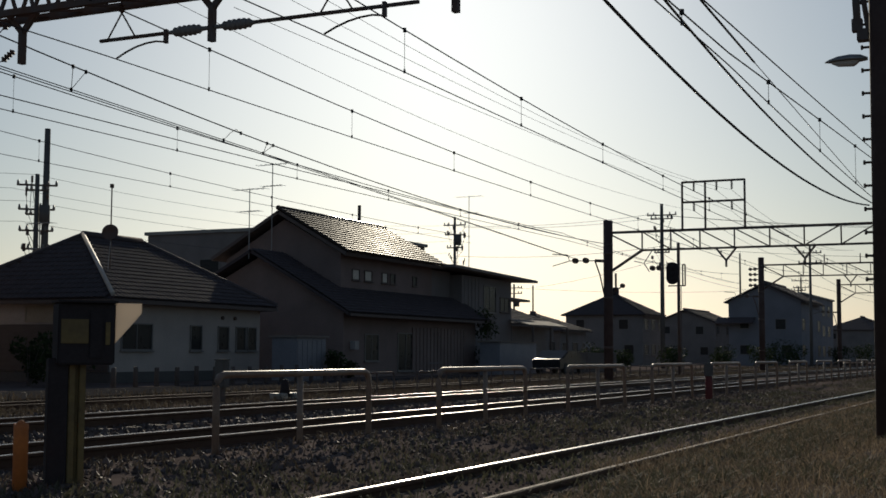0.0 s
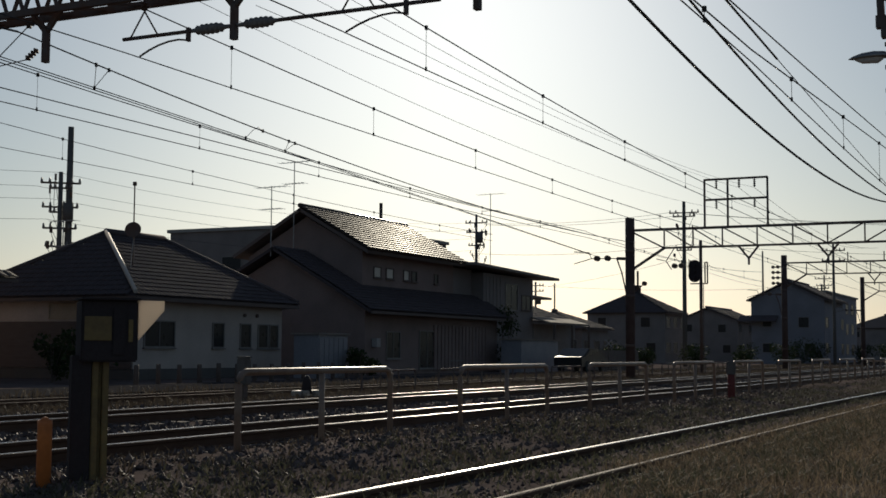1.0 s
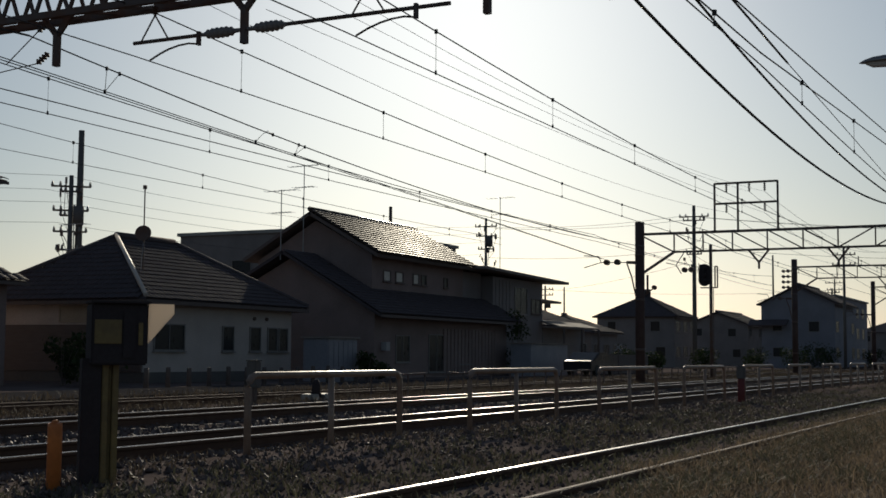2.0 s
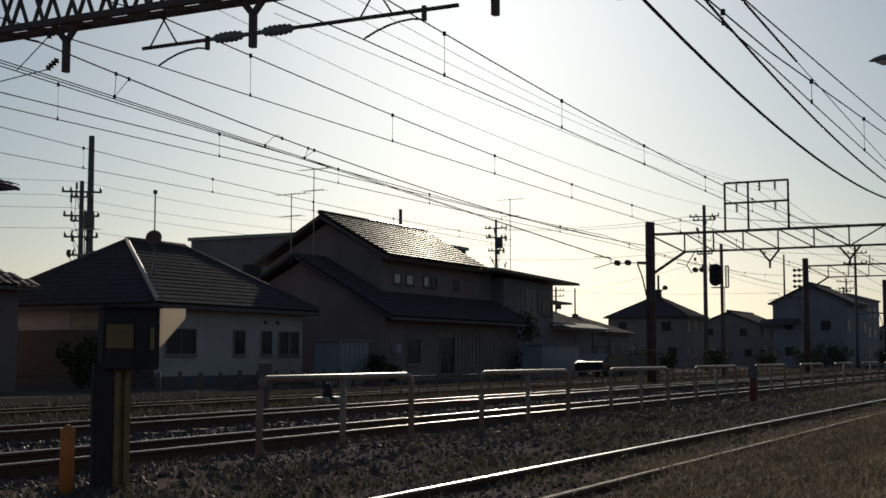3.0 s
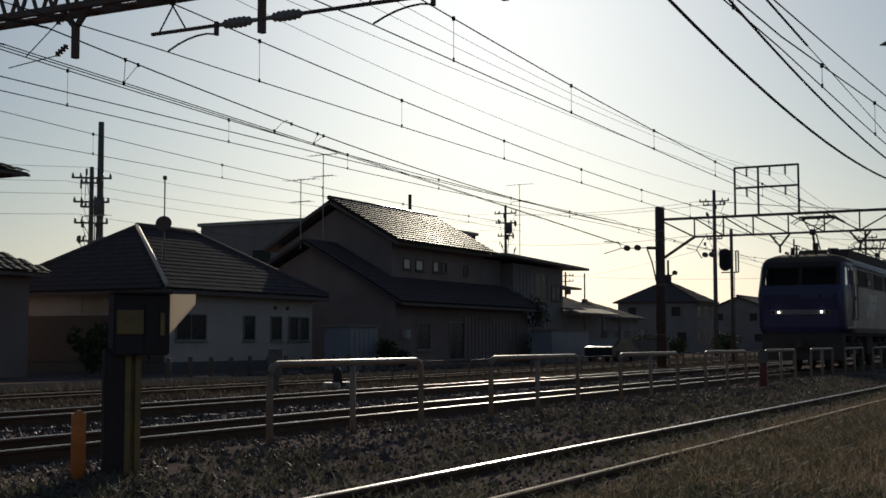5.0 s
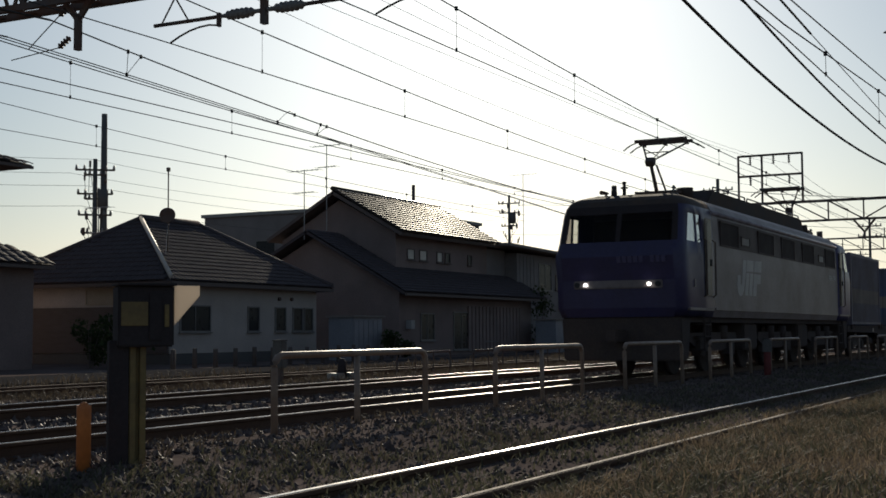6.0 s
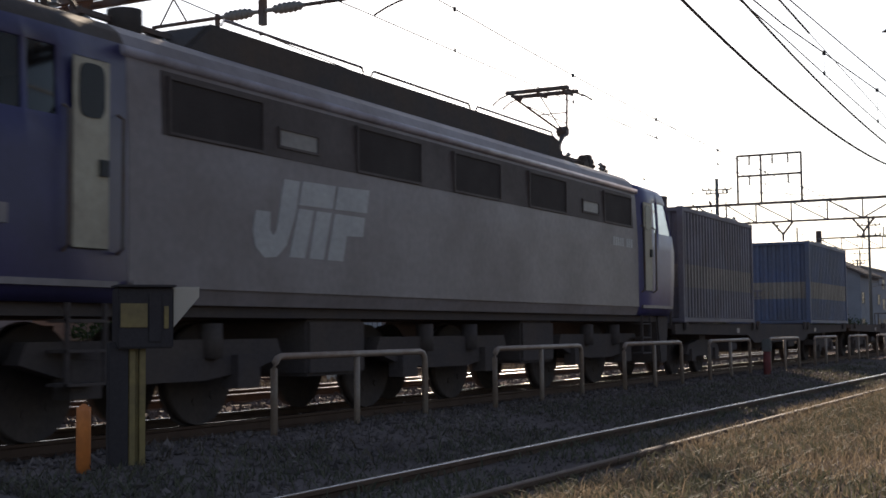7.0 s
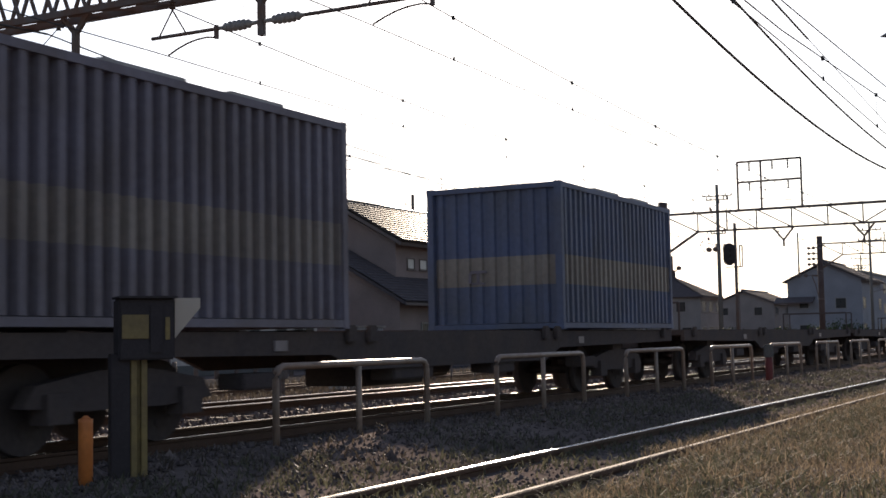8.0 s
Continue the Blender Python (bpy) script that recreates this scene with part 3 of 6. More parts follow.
def build_gantry(x, near_y, far_y, top, frame_on_top):
    g = thing("catenary_gantry", "steel catenary gantry with a slim lattice beam on dark round posts", "catenary gantry", "catenary gantries")
    for y in (far_y, near_y):
        bm = NB()
        tube(bm, [(x, y, -0.3), (x, y, top + 0.5)], 0.19, 14)
        post = part("post", bm, "rust_steel", g, "dark brown round post")
        for z in (1.2, 3.2, 5.0):
            bm = NB()
            tube(bm, [(x, y, z), (x, y, z + 0.1)], 0.2, 14)
            part("band", bm, "steel_dark", post)
    for z, w in ((top, 0.1), (top - 0.75, 0.08)):
        bm = NB()
        bar(bm, (x, far_y - (0.15 if w == 0.1 else 1.40), z), (x, near_y + (0.15 if w == 0.1 else 1.40), z), w, w)
        part("chord", bm, "steel_dark", g)
    for y, s in ((far_y, -1), (near_y, 1)):
        bm = NB()
        bar(bm, (x, y, top - 1.65), (x, y + s * 1.43, top - 0.75), 0.08, 0.1)
        bar(bm, (x, y, top - 0.02), (x, y + s * 1.43, top - 0.75), 0.05, 0.06)
        part("knee_brace", bm, "steel_dark", g)
    a, b = far_y - 1.43, near_y + 1.43
    ys = [a + (b - a) * u for u in (0.0, 0.095, 0.19, 0.30, 0.41, 0.515, 0.625, 0.73, 0.83, 0.915, 1.0)]
    for i, y in enumerate(ys):
        bm = NB()
        bar(bm, (x, y, top - 0.75), (x, y, top), 0.05, 0.06)
        if i < 10:
            low, high = (ys[i + 1], y) if i < 5 else (y, ys[i + 1])
            bar(bm, (x, low, top - 0.75), (x, high, top), 0.04, 0.05)
        part("web_bar", bm, "steel_dark", g)
    for y in (11.4, 8.4):
        bm = NB()
        bar(bm, (x, y, top - 1.25), (x, y + 0.4, top - 0.75), 0.06, 0.07)
        bar(bm, (x, y, top - 1.25), (x, y - 0.4, top - 0.75), 0.06, 0.07)
        bar(bm, (x, y, top - 1.25), (x, y, top - 1.5), 0.07, 0.08)
        part("drop_strut", bm, "steel_dark", g)
    # outreach on the far side with round insulators
    bm = NB()
    bar(bm, (x, far_y, 4.75), (x, far_y + 0.55, 4.78), 0.09, 0.12)
    tube(bm, [(x, far_y + 0.55, 4.75), (x, far_y + 0.35, 4.2), (x, far_y + 0.15, 3.3)], 0.03, 6)
    for o in (0.95, 1.4):
        tube(bm, [(x - 0.1, far_y + o, 4.8), (x, far_y + o, 4.8), (x + 0.1, far_y + o, 4.8)], 0.115, 14)
    tube(bm, [(x, far_y + 0.55, 4.78), (x, far_y + 1.65, 4.8), (x, far_y + 1.75, 5.05), (x, far_y + 2.4, 5.1)], 0.022, 6)
    tube(bm, [(x, far_y + 1.65, 4.8), (x, far_y + 2.4, 4.6)], 0.018, 6)
    part("cantilever", bm, "steel_dark", g)
    if frame_on_top:
        # inner arm with two disc insulators, and one low on the post
        bm = NB()
        tube(bm, [(x, far_y - 1.85, top - 0.75), (x, far_y - 1.5, 4.62), (x, far_y - 1.1, 4.72)], 0.02, 6)
        tube(bm, [(x, far_y - 1.5, 4.62), (x, far_y - 1.72, 4.28)], 0.02, 6)
        for o in (1.85, 2.12):
            tube(bm, [(x - 0.1, far_y - o, 4.42), (x + 0.1, far_y - o, 4.42)], 0.10, 14)
        part("inner_arm", bm, "steel_dark", g)
        bm = NB()
        tube(bm, [(x, far_y - 0.15, 3.4), (x, far_y - 0.55, 3.7)], 0.025, 6)
        tube(bm, [(x - 0.08, far_y - 0.6, 3.74), (x + 0.08, far_y - 0.6, 3.74)], 0.09, 14)
        tube(bm, [(x, far_y - 0.32, 3.5), (x, far_y - 0.32, 4.25)], 0.045, 8)
        part("low_bracket", bm, "steel_dark", g)
        uprights = (13.12, 12.2, 10.65)
        for y in uprights:
            bm = NB()
            bar(bm, (x, y, top), (x, y, 7.82), 0.07, 0.07)
            part("frame_upright", bm, "steel_dark", g)
        for z in (7.8, 7.0):
            bm = NB()
            bar(bm, (x, uprights[0], z), (x, uprights[-1], z), 0.06, 0.08)
            part("frame_rail", bm, "steel_dark", g)
        for y in (12.65, 11.75, 11.15):
            for z in ((7.76, 6.96) if y != 11.75 else (7.76,)):
                bm = NB()
                insulator(bm, (x, y, z), (x, y, z - 0.33), 0.06, 4)
                part("insulator", bm, "porcelain", g)
    else:
        for z in (top - 0.25, top - 0.6, top - 0.95, top - 1.3) if x < 100 else ():
            bm = NB()
            bar(bm, (x, far_y, z), (x, far_y + 0.75, z), 0.06, 0.06)
            for o in (0.4, 0.7):
                tube(bm, [(x - 0.1, far_y + o, z), (x + 0.1, far_y + o, z)], 0.10, 12)
            part("insulator_bracket", bm, "steel_dark", g)
        bm = NB()
        for y in (13.0, 10.8):
            bar(bm, (x, y, top), (x, y, top + 0.6), 0.06, 0.06)
        part("frame_upright", bm, "steel_dark", g)
    return g


def span(bm, p, q, sag, r, n=14, sides=5):
    p, q = Vector(p), Vector(q)
    tube(bm, [p.lerp(q, i / n) - Vector((0, 0, sag * 4 * (i / n) * (1 - i / n))) for i in range(n + 1)], r, sides)


def build_catenary(cy, spans, stag, label, step=5.2):
    """spans: rows of (x0, x1, contact z0, z1, messenger z0, z1, sag)."""
    c = thing("overhead_line", label, "overhead line", "overhead lines")
    bm, bk = NB(), NB()
    for i, (a, b, c0, c1, m0, m1, sag) in enumerate(spans):
        s0, s1 = (stag if i % 2 else -stag), (-stag if i % 2 else stag)
        m0, m1 = m0 + 0.5 * s0, m1 + 0.3 * s1
        span(bm, (a, cy + s0, m0), (b, cy + s1, m1), sag, 0.012 if cy < 20 else 0.009)
        span(bk, (a, cy + s0, c0), (b, cy + s1, c1), 0.04, 0.0105 if cy < 20 else 0.008)
        k = a + 2.9
        while k < b - 1 and a < 60:
            u = (k - a) / (b - a)
            top = m0 + (m1 - m0) * u - sag * 4 * u * (1 - u)
            y, low = cy + s0 + (s1 - s0) * u, c0 + (c1 - c0) * u - 0.16 * u * (1 - u)
            bd = NB()
            tube(bd, [(k, y, top + 0.035), (k, y, top - 0.035)], 0.032, 6)
            tube(bd, [(k, y, top), (k, y, low)], 0.005, 4)
            tube(bd, [(k, y, low - 0.02), (k, y, low + 0.05)], 0.02, 5)
            part("dropper", bd, "wire", c)
            k += step
    part("messenger_wire", bm, "wire", c)
    part("contact_wire", bk, "wire", c)


MAIN_SPANS = [(-18, 16.1, 5.74, 5.74, 6.55, 6.52, 0.5), (16.1, 50.0, 5.74, 5.42, 6.52, 5.97, 0.31), (50, 84.5, 5.42, 5.4, 5.97, 6.2, 0.5), (84.5, 118.2, 5.4, 5.4, 6.2, 6.2, 0.5), (118.2, 152, 5.4, 5.4, 6.2, 6.2, 0.5)]
SIDE_SPANS = [(-18, 16.1, 5.7, 5.7, 6.5, 6.45, 0.5), (16.1, 50.0, 5.7, 5.68, 6.45, 5.98, 0.27), (50, 84.5, 5.68, 5.6, 5.98, 6.2, 0.4)]
NEAR_SPANS = [(-8, 18.3, 5.2, 5.16, 5.0, 5.34, 0.02), (18.3, 35.0, 5.16, 5.07, 5.34, 6.11, 0.0), (35.0, 64, 5.07, 5.0, 6.11, 6.2, 0.15), (64, 100, 5.0, 5.0, 6.2, 5.9, 0.3)]


def build_feeders():
    def line(p, q, sag, r, lab, nm="feeder_wire", cat="wire", grp="feeder wires"):
        bm = NB()
        span(bm, p, q, sag, r, 24)
        single(nm, bm, "wire", lab, cat, grp)
    line((16.1, 16.0, 6.35), (50, 16.0, 5.4), 0.51, 0.014, "black feeder cable beside the far track")
    line((-18, 16.0, 6.5), (16.1, 16.0, 6.35), 0.5, 0.02, "black feeder cable beside the far track")
    for o in (0.0, 0.35):
        line((16.1, 17.0 + o, 6.17 + o * 0.2), (50, 17.5 + o, 4.85 + o * 0.3), -0.03, 0.011, "thin feeder wire running down to a post insulator")
        line((-18, 17.0 + o, 6.4), (16.1, 17.0 + o, 6.17 + o * 0.2), 0.3, 0.016, "thin feeder wire beside the far track")
    line((16.1, 18.1, 5.9), (50, 18.1, 5.84), 0.02, 0.012, "thin wire beside the siding catenary")
    line((-18, 18.1, 5.9), (16.1, 18.1, 5.9), 0.02, 0.012, "thin wire beside the siding catenary")
    # feeders hung from the insulators of the frame on the gantry
    for y, z0, z1, sag in ((12.65, 6.66, 6.66, 0.51), (11.75, 7.17, 7.43, 0.36), (11.15, 7.21, 7.41, 0.53), (11.15, 6.25, 6.57, 0.10)):
        line((16.1, y, z0), (50, y, z1), sag, 0.005, "thin feeder wire hung from the gantry frame")
        line((50, y, z1), (84.5, y, z1 + 0.2), 0.7, 0.008, "thin feeder wire hung from the gantry frame")
    def jumper(*runs):
        bm = NB()
        for run in runs:
            tube(bm, run, 0.007, 5)
            for end in (run[0], run[-1]):
                tube(bm, [(end[0], end[1], end[2] - 0.035), (end[0], end[1], end[2] + 0.035)], 0.028, 6)
        single("wire_jumper", bm, "wire", "short wire jumper clamped between two feeder wires", "wire jumper", "feeder wire jumpers")
    jumper([(18.05, 16.0, 6.18), (19.2, 17.05, 6.06)], [(18.4, 16.0, 6.15), (19.2, 17.05, 6.06)])
    jumper([(24.4, 17.12, 5.87), (24.2, 16.8, 5.98), (23.7, 16.3, 5.95), (23.45, 16.0, 5.80)])
    jumper([(24.5, 16.0, 5.73), (26.1, 17.15, 5.81)], [(24.75, 16.0, 5.72), (26.1, 17.15, 5.81)])
    power = ("thick black sagging cable above the near track", "power_cable", "cable", "power cables")
    line((4, 4.1, 5.72), (34, 4.1, 4.79), 0.96, 0.02, *power)
    line((5, 4.1, 6.30), (42, 4.1, 5.38), 1.02, 0.018, *power)
    line((8, 4.1, 6.05), (20.1, 4.1, 5.575), 0.0, 0.018, *power)
    line((20.1, 4.1, 5.575), (33, 4.1, 5.11), 0.0, 0.008, "thin jumper wire above the near track")
    line((2, 4.1, 5.36), (35, 4.1, 6.37), 0.07, 0.012, "thin messenger wire above the near track")
    line((35, 4.1, 6.37), (64, 4.1, 6.6), 0.2, 0.012, "thin messenger wire above the near track")


# ---- poles ----
def steel_lamp_pole():
    """The near rust-brown pole with step bolts and a street lamp."""
    p = thing("lamp_pole", "rust-brown steel pole with step bolts and a street lamp", "pole", m=pose(16.0, 1.72, 0))
    bm = NB()
    tube(bm, [(0, 0, -0.4), (0, 0, 9.0)], 0.19, 20, 0.15)
    pole = part("pole", bm, "rust_steel", p)
    for i in range(14):
        bm = NB()
        tube(bm, [(0, 0.15, 1.9 + i * 0.28), (0, 0.25, 1.9 + i * 0.28)], 0.016, 6)
        tube(bm, [(0, 0.24, 1.9 + i * 0.28), (0, 0.265, 1.9 + i * 0.28)], 0.03, 6)
        part("step_bolt", bm, "steel_dark", pole)
    lamp = NB()
    n = 9
    prof = [(0.0, 0.04), (0.08, 0.085), (0.2, 0.10), (0.34, 0.085), (0.44, 0.05), (0.50, 0.012)]
    rings = []
    for d, w in prof:
        rings.append([lamp.verts.new((math.cos(a) * w * 1.1, 0.19 + d, 4.55 + math.sin(a) * w * 0.8)) for a in np.linspace(0, math.pi, n)])
    for u, v in zip(rings, rings[1:]):
        for k in range(n - 1):
            lamp.faces.new((u[k], u[k + 1], v[k + 1], v[k])).smooth = True
        lamp.faces.new((u[0], v[0], v[-1], u[-1]))
    lamp.faces.new(rings[0])
    lh = part("lamp_head", lamp, "galvanised", p, "grey teardrop street lamp")
    bm = NB()
    rings = []
    for d, w in ((0.10, 0.03), (0.16, 0.07), (0.34, 0.06), (0.42, 0.02)):
        rings.append([bm.verts.new((math.cos(a) * w, 0.19 + d, 4.548 + math.sin(a) * w)) for a in np.linspace(math.pi, 2 * math.pi, 9)])
    for u, v in zip(rings, rings[1:]):
        for k in range(8):
            bm.faces.new((u[k], u[k + 1], v[k + 1], v[k])).smooth = True
    part("lamp_lens", bm, "lamp_glass", lh)
    bm = NB()
    box(bm, -0.08, 0.08, 0.17, 0.30, 4.78, 4.92)
    box(bm, -0.06, 0.06, 0.24, 0.36, 4.90, 5.05)
    bar(bm, (0, 0.30, 5.0), (0, 0.33, 5.8), 0.08, 0.1)
    bar(bm, (0, 0.17, 4.9), (0, 0.28, 5.7), 0.06, 0.06)
    part("bracket", bm, "steel_dark", p)


def utility_pole(x, y, h, arms, label, transformer=False, z0=-0.2, r=0.15, turn=0.0):
    p = thing("utility_pole", label, "utility pole", "utility poles", m=pose(x, y, z0, 0, 0, turn))
    bm = NB()
    tube(bm, [(0, 0, -0.3), (0, 0, h)], r, 12, r * 0.65)
    part("pole", bm, "pole_dark", p)
    for z, w in arms:
        bm = NB()
        bar(bm, (0, -w, h - z), (0, w, h - z), 0.08, 0.09)
        a = part("crossarm", bm, "steel_dark", p)
        for k in (-0.95, -0.55, 0.55, 0.95):
            bm = NB()
            tube(bm, [(0, w * k, h - z), (0, w * k, h - z + 0.12), (0, w * k, h - z + 0.24)], 0.075, 8, 0.04)
            part("insulator", bm, "porcelain", a)
    if transformer:
        bm = NB()
        tube(bm, [(-0.1, -0.38, h - 2.4), (-0.1, -0.38, h - 1.55)], 0.26, 12)
        part("transformer", bm, "pole_dark", p, "grey cylindrical transformer")
    return p


def pole_fittings(p, h, n, seed, reach=0.75, drop=4.5):
    """Cut-outs, small insulators and looping jumpers crowded round a pole head."""
    rng = np.random.default_rng(seed)
    for _ in range(n):
        y, z = rng.uniform(-reach, reach), h - rng.uniform(0.2, drop)
        bm = NB()
        if rng.random() < 0.55:
            insulator(bm, (rng.uniform(-0.2, 0.2), y, z), (0, y + rng.uniform(-0.08, 0.08), z + 0.24), 0.055, 3)
            part("insulator", bm, "pole_dark", p)
        else:
            w = rng.uniform(0.04, 0.08)
            box(bm, -w, w, y - w, y + w, z, z + rng.uniform(0.2, 0.42))
            part("cutout_box", bm, "steel_dark", p)
        bm = NB()
        y2, z2 = y * rng.uniform(-0.6, 0.3), z - rng.uniform(0.3, 1.0)
        tube(bm, [(0.05, y, z), (0.1, (y + y2) / 2 + rng.uniform(-0.2, 0.2), min(z, z2) - 0.15), (0.05, y2, z2)], 0.016, 5)
        part("jumper", bm, "wire", p)


def build_poles():
    steel_lamp_pole()
    utility_pole(48.8, 44.75, 12.2, [], "plain tall concrete pole behind the houses", r=0.22)
    p = utility_pole(48.4, 44.95, 9.9, [(0.55, 0.95), (0.8, 0.5), (1.75, 0.85), (2.0, 0.5), (2.8, 0.8), (3.7, 0.65)], "concrete pole crowded with crossarms and a transformer", True, r=0.16, turn=40)
    pole_fittings(p, 9.9, 16, 3, 0.6)
    p = utility_pole(97.6, 45.0, 12.6, [(0.7, 1.0), (1.5, 0.9), (2.6, 0.7)], "concrete utility pole with a transformer behind a roof", True)
    pole_fittings(p, 12.6, 16, 5, 0.9, 4.0)
    p = utility_pole(100.3, 28.0, 13.2, [(0.9, 1.2), (1.2, 0.9), (3.9, 0.6)], "tall dark utility pole with crossarms beside the lane", r=0.2)
    pole_fittings(p, 13.2, 14, 7, 0.8, 5.5)
    utility_pole(118.0, 19.4, 11.0, [(0.7, 1.0), (1.6, 1.0)], "utility pole with crossarms beside the track")
    utility_pole(138.0, 30.0, 12.0, [], "slim plain pole behind the far houses", r=0.13)
    utility_pole(128.0, 52.0, 8.6, [(0.4, 0.9), (1.0, 0.9)], "distant utility pole with a small transformer", True)
    utility_pole(131.0, 51.0, 8.6, [], "slim plain pole behind distant roofs", r=0.12)
    utility_pole(175.0, 30.0, 11.5, [(0.5, 1.2), (1.4, 1.0)], "distant utility pole with crossarms")
    utility_pole(150.0, 26.0, 9.0, [(0.5, 0.8)], "utility pole among the far houses")
    # wires between the poles
    for z, y0, y1 in ((9.9, 44.6, 45.2), (9.3, 46.0, 45.4), (8.6, 45.0, 44.4), (7.6, 45.3, 45.3)):
        bm = NB()
        span(bm, (48.4, y0 + 0.6, z - 0.2), (97.6, y1, z + 1.8), 0.9, 0.009)
        span(bm, (10.0, y0 + 12, z - 0.4), (48.4, y0 + 0.6, z - 0.2), 0.7, 0.009)
        single("service_wire", bm, "wire", "thin black service wire strung between utility poles", "wire", "service wires")
    for a, b, z0, z1, sag in (((97.6, 45.0), (128.0, 52.0), 8.3, 8.0, 0.5), ((97.6, 44.6), (128.0, 51.6), 7.6, 7.4, 0.5), ((128.0, 52.0), (150.0, 26.0), 8.0, 8.6, 0.5), ((100.3, 28.4), (138.0, 30.0), 9.3, 8.6, 0.6), ((100.3, 28.0), (150.0, 26.0), 8.0, 8.2, 0.8), ((100.3, 28.6), (128.0, 52.0), 8.4, 7.8, 0.3), ((118.0, 19.8), (150.0, 26.0), 9.2, 8.4, 0.6)):
        bm = NB()
        span(bm, (*a, z0), (*b, z1), sag, 0.013)
        single("service_wire", bm, "wire", "thin black service wire strung between utility poles", "wire", "service wires")
    for z, o in ((12.2, 0.8), (12.0, -0.7), (9.6, 0)):
        bm = NB()
        span(bm, (97.6, 45 + o, z - 0.5), (100.3, 28 + o, z), 0.4, 0.014)
        span(bm, (100.3, 28 + o, z), (128, -6 + o, z + 0.6), 0.7, 0.014)
        single("service_wire", bm, "wire", "thin black service wire strung between utility poles", "wire", "service wires")


# ---- houses ----
def tiled(parent, p, u, v, nu, nv, mat, keep=None, lift=0.05, step=0.03, wave=1.0, rough=0.003):
    """Pantiles on a slope: p the eave corner, u along the eave, v up the slope; keep(a, b) cuts hips."""
    p, u, v = Vector(p), Vector(u), Vector(v)
    n = u.cross(v).normalized()
    n = n if n.z > 0 else -n
    verts, faces = [], []
    for j in range(nv):
        for i in range(nu):
            a, b = i / nu, j / nv
            if keep and not keep(a + 0.5 / nu, b + 0.5 / nv):
                continue
            k = len(verts)
            jit, tilt, pitch = random.uniform(-0.004, 0.004), random.uniform(-1, 1) * rough, random.uniform(-1, 1) * rough
            for bb, low in ((b - 0.12 / nv, step), (b + 1.0 / nv, 0.0)):
                for f, h in ((0, 0.0), (0.25, 0.028), (0.5, 0.035), (0.75, 0.012), (1.0, 0.0)):
                    verts.append(p + u * (a + f / nu) + v * bb + n * (lift + h * wave + low + jit + tilt * f + pitch * (bb - b) * nv))
            for f in range(4):
                faces.append((k + f, k + f + 1, k + f + 6, k + f + 5))
            verts.extend((verts[k + f] - n * (0.005 + step)) for f in range(5))
            for f in range(4):
                faces.append((k + 10 + f, k + 10 + f + 1, k + f + 1, k + f))
    me = bpy.data.meshes.new("roof_tiles")
    me.from_pydata(verts, [], faces)
    me.materials.append(M[mat])
    for q in me.polygons:
        q.use_smooth = False
    ob = new("roof_tiles", me)
    ob.parent = parent
    return tagged(ob, "", "", "", "stuff")


def window_y(parent, x0, x1, z0, z1, y, pane="window_dark", frame="alu", bars=1):
    """A window in a wall that faces -Y."""
    bm = NB()
    t = 0.05
    for a, b, c, d in ((x0, x1, z0, z0 + t), (x0, x1, z1 - t, z1), (x0, x0 + t, z0 + t, z1 - t), (x1 - t, x1, z0 + t, z1 - t)):
        box(bm, a, b, y - 0.05, y + 0.04, c, d)
    for i in range(bars):
        xm = x0 + (x1 - x0) * (i + 1) / (bars + 1)
        box(bm, xm - 0.02, xm + 0.02, y - 0.03, y + 0.03, z0 + t, z1 - t)
    w = part("window", bm, frame, parent)
    bm = NB()
    box(bm, x0 + t * 0.8, x1 - t * 0.8, y - 0.012, y + 0.03, z0 + t * 0.8, z1 - t * 0.8)
    part("pane", bm, pane, w)
    bm = NB()
    box(bm, x0 - 0.05, x1 + 0.05, y - 0.10, y + 0.02, z0 - 0.05, z0 - 0.002)
    part("sill", bm, frame, w)


def window_x(parent, y0, y1, z0, z1, x, pane="window_dark", frame="alu"):
    bm = NB()
    t = 0.05
    for a, b, c, d in ((y0, y1, z0, z0 + t), (y0, y1, z1 - t, z1), (y0, y0 + t, z0 + t, z1 - t), (y1 - t, y1, z0 + t, z1 - t)):
        box(bm, x - 0.05, x + 0.04, a, b, c, d)
    w = part("window", bm, frame, parent)
    bm = NB()
    box(bm, x - 0.012, x + 0.03, y0 + t * 0.8, y1 - t * 0.8, z0 + t * 0.8, z1 - t * 0.8)
    part("pane", bm, pane, w)


def antenna(x, y, z0, z1, size=1.0):
    a = thing("tv_antenna", "thin metal television antenna on a roof mast", "antenna", "roof antennas", m=pose(x, y, z0))
    h = z1 - z0
    bm = NB()
    tube(bm, [(0, 0, -0.3), (0, 0, h)], 0.025, 6)
    part("mast", bm, "galvanised", a)
    for z, l in ((h - 0.05, 0.9), (h - 1.1, 0.6)):
        bm = NB()
        tube(bm, [(-0.1, -l * size, z), (0.1, l * size, z)], 0.016, 5)
        for k in range(7):
            y_ = -l * size + 2 * l * size * k / 6
            tube(bm, [(-0.3 + 0.02 * k, y_, z), (0.3 - 0.02 * k, y_, z)], 0.009, 4)
        part("elements", bm, "galvanised", a)


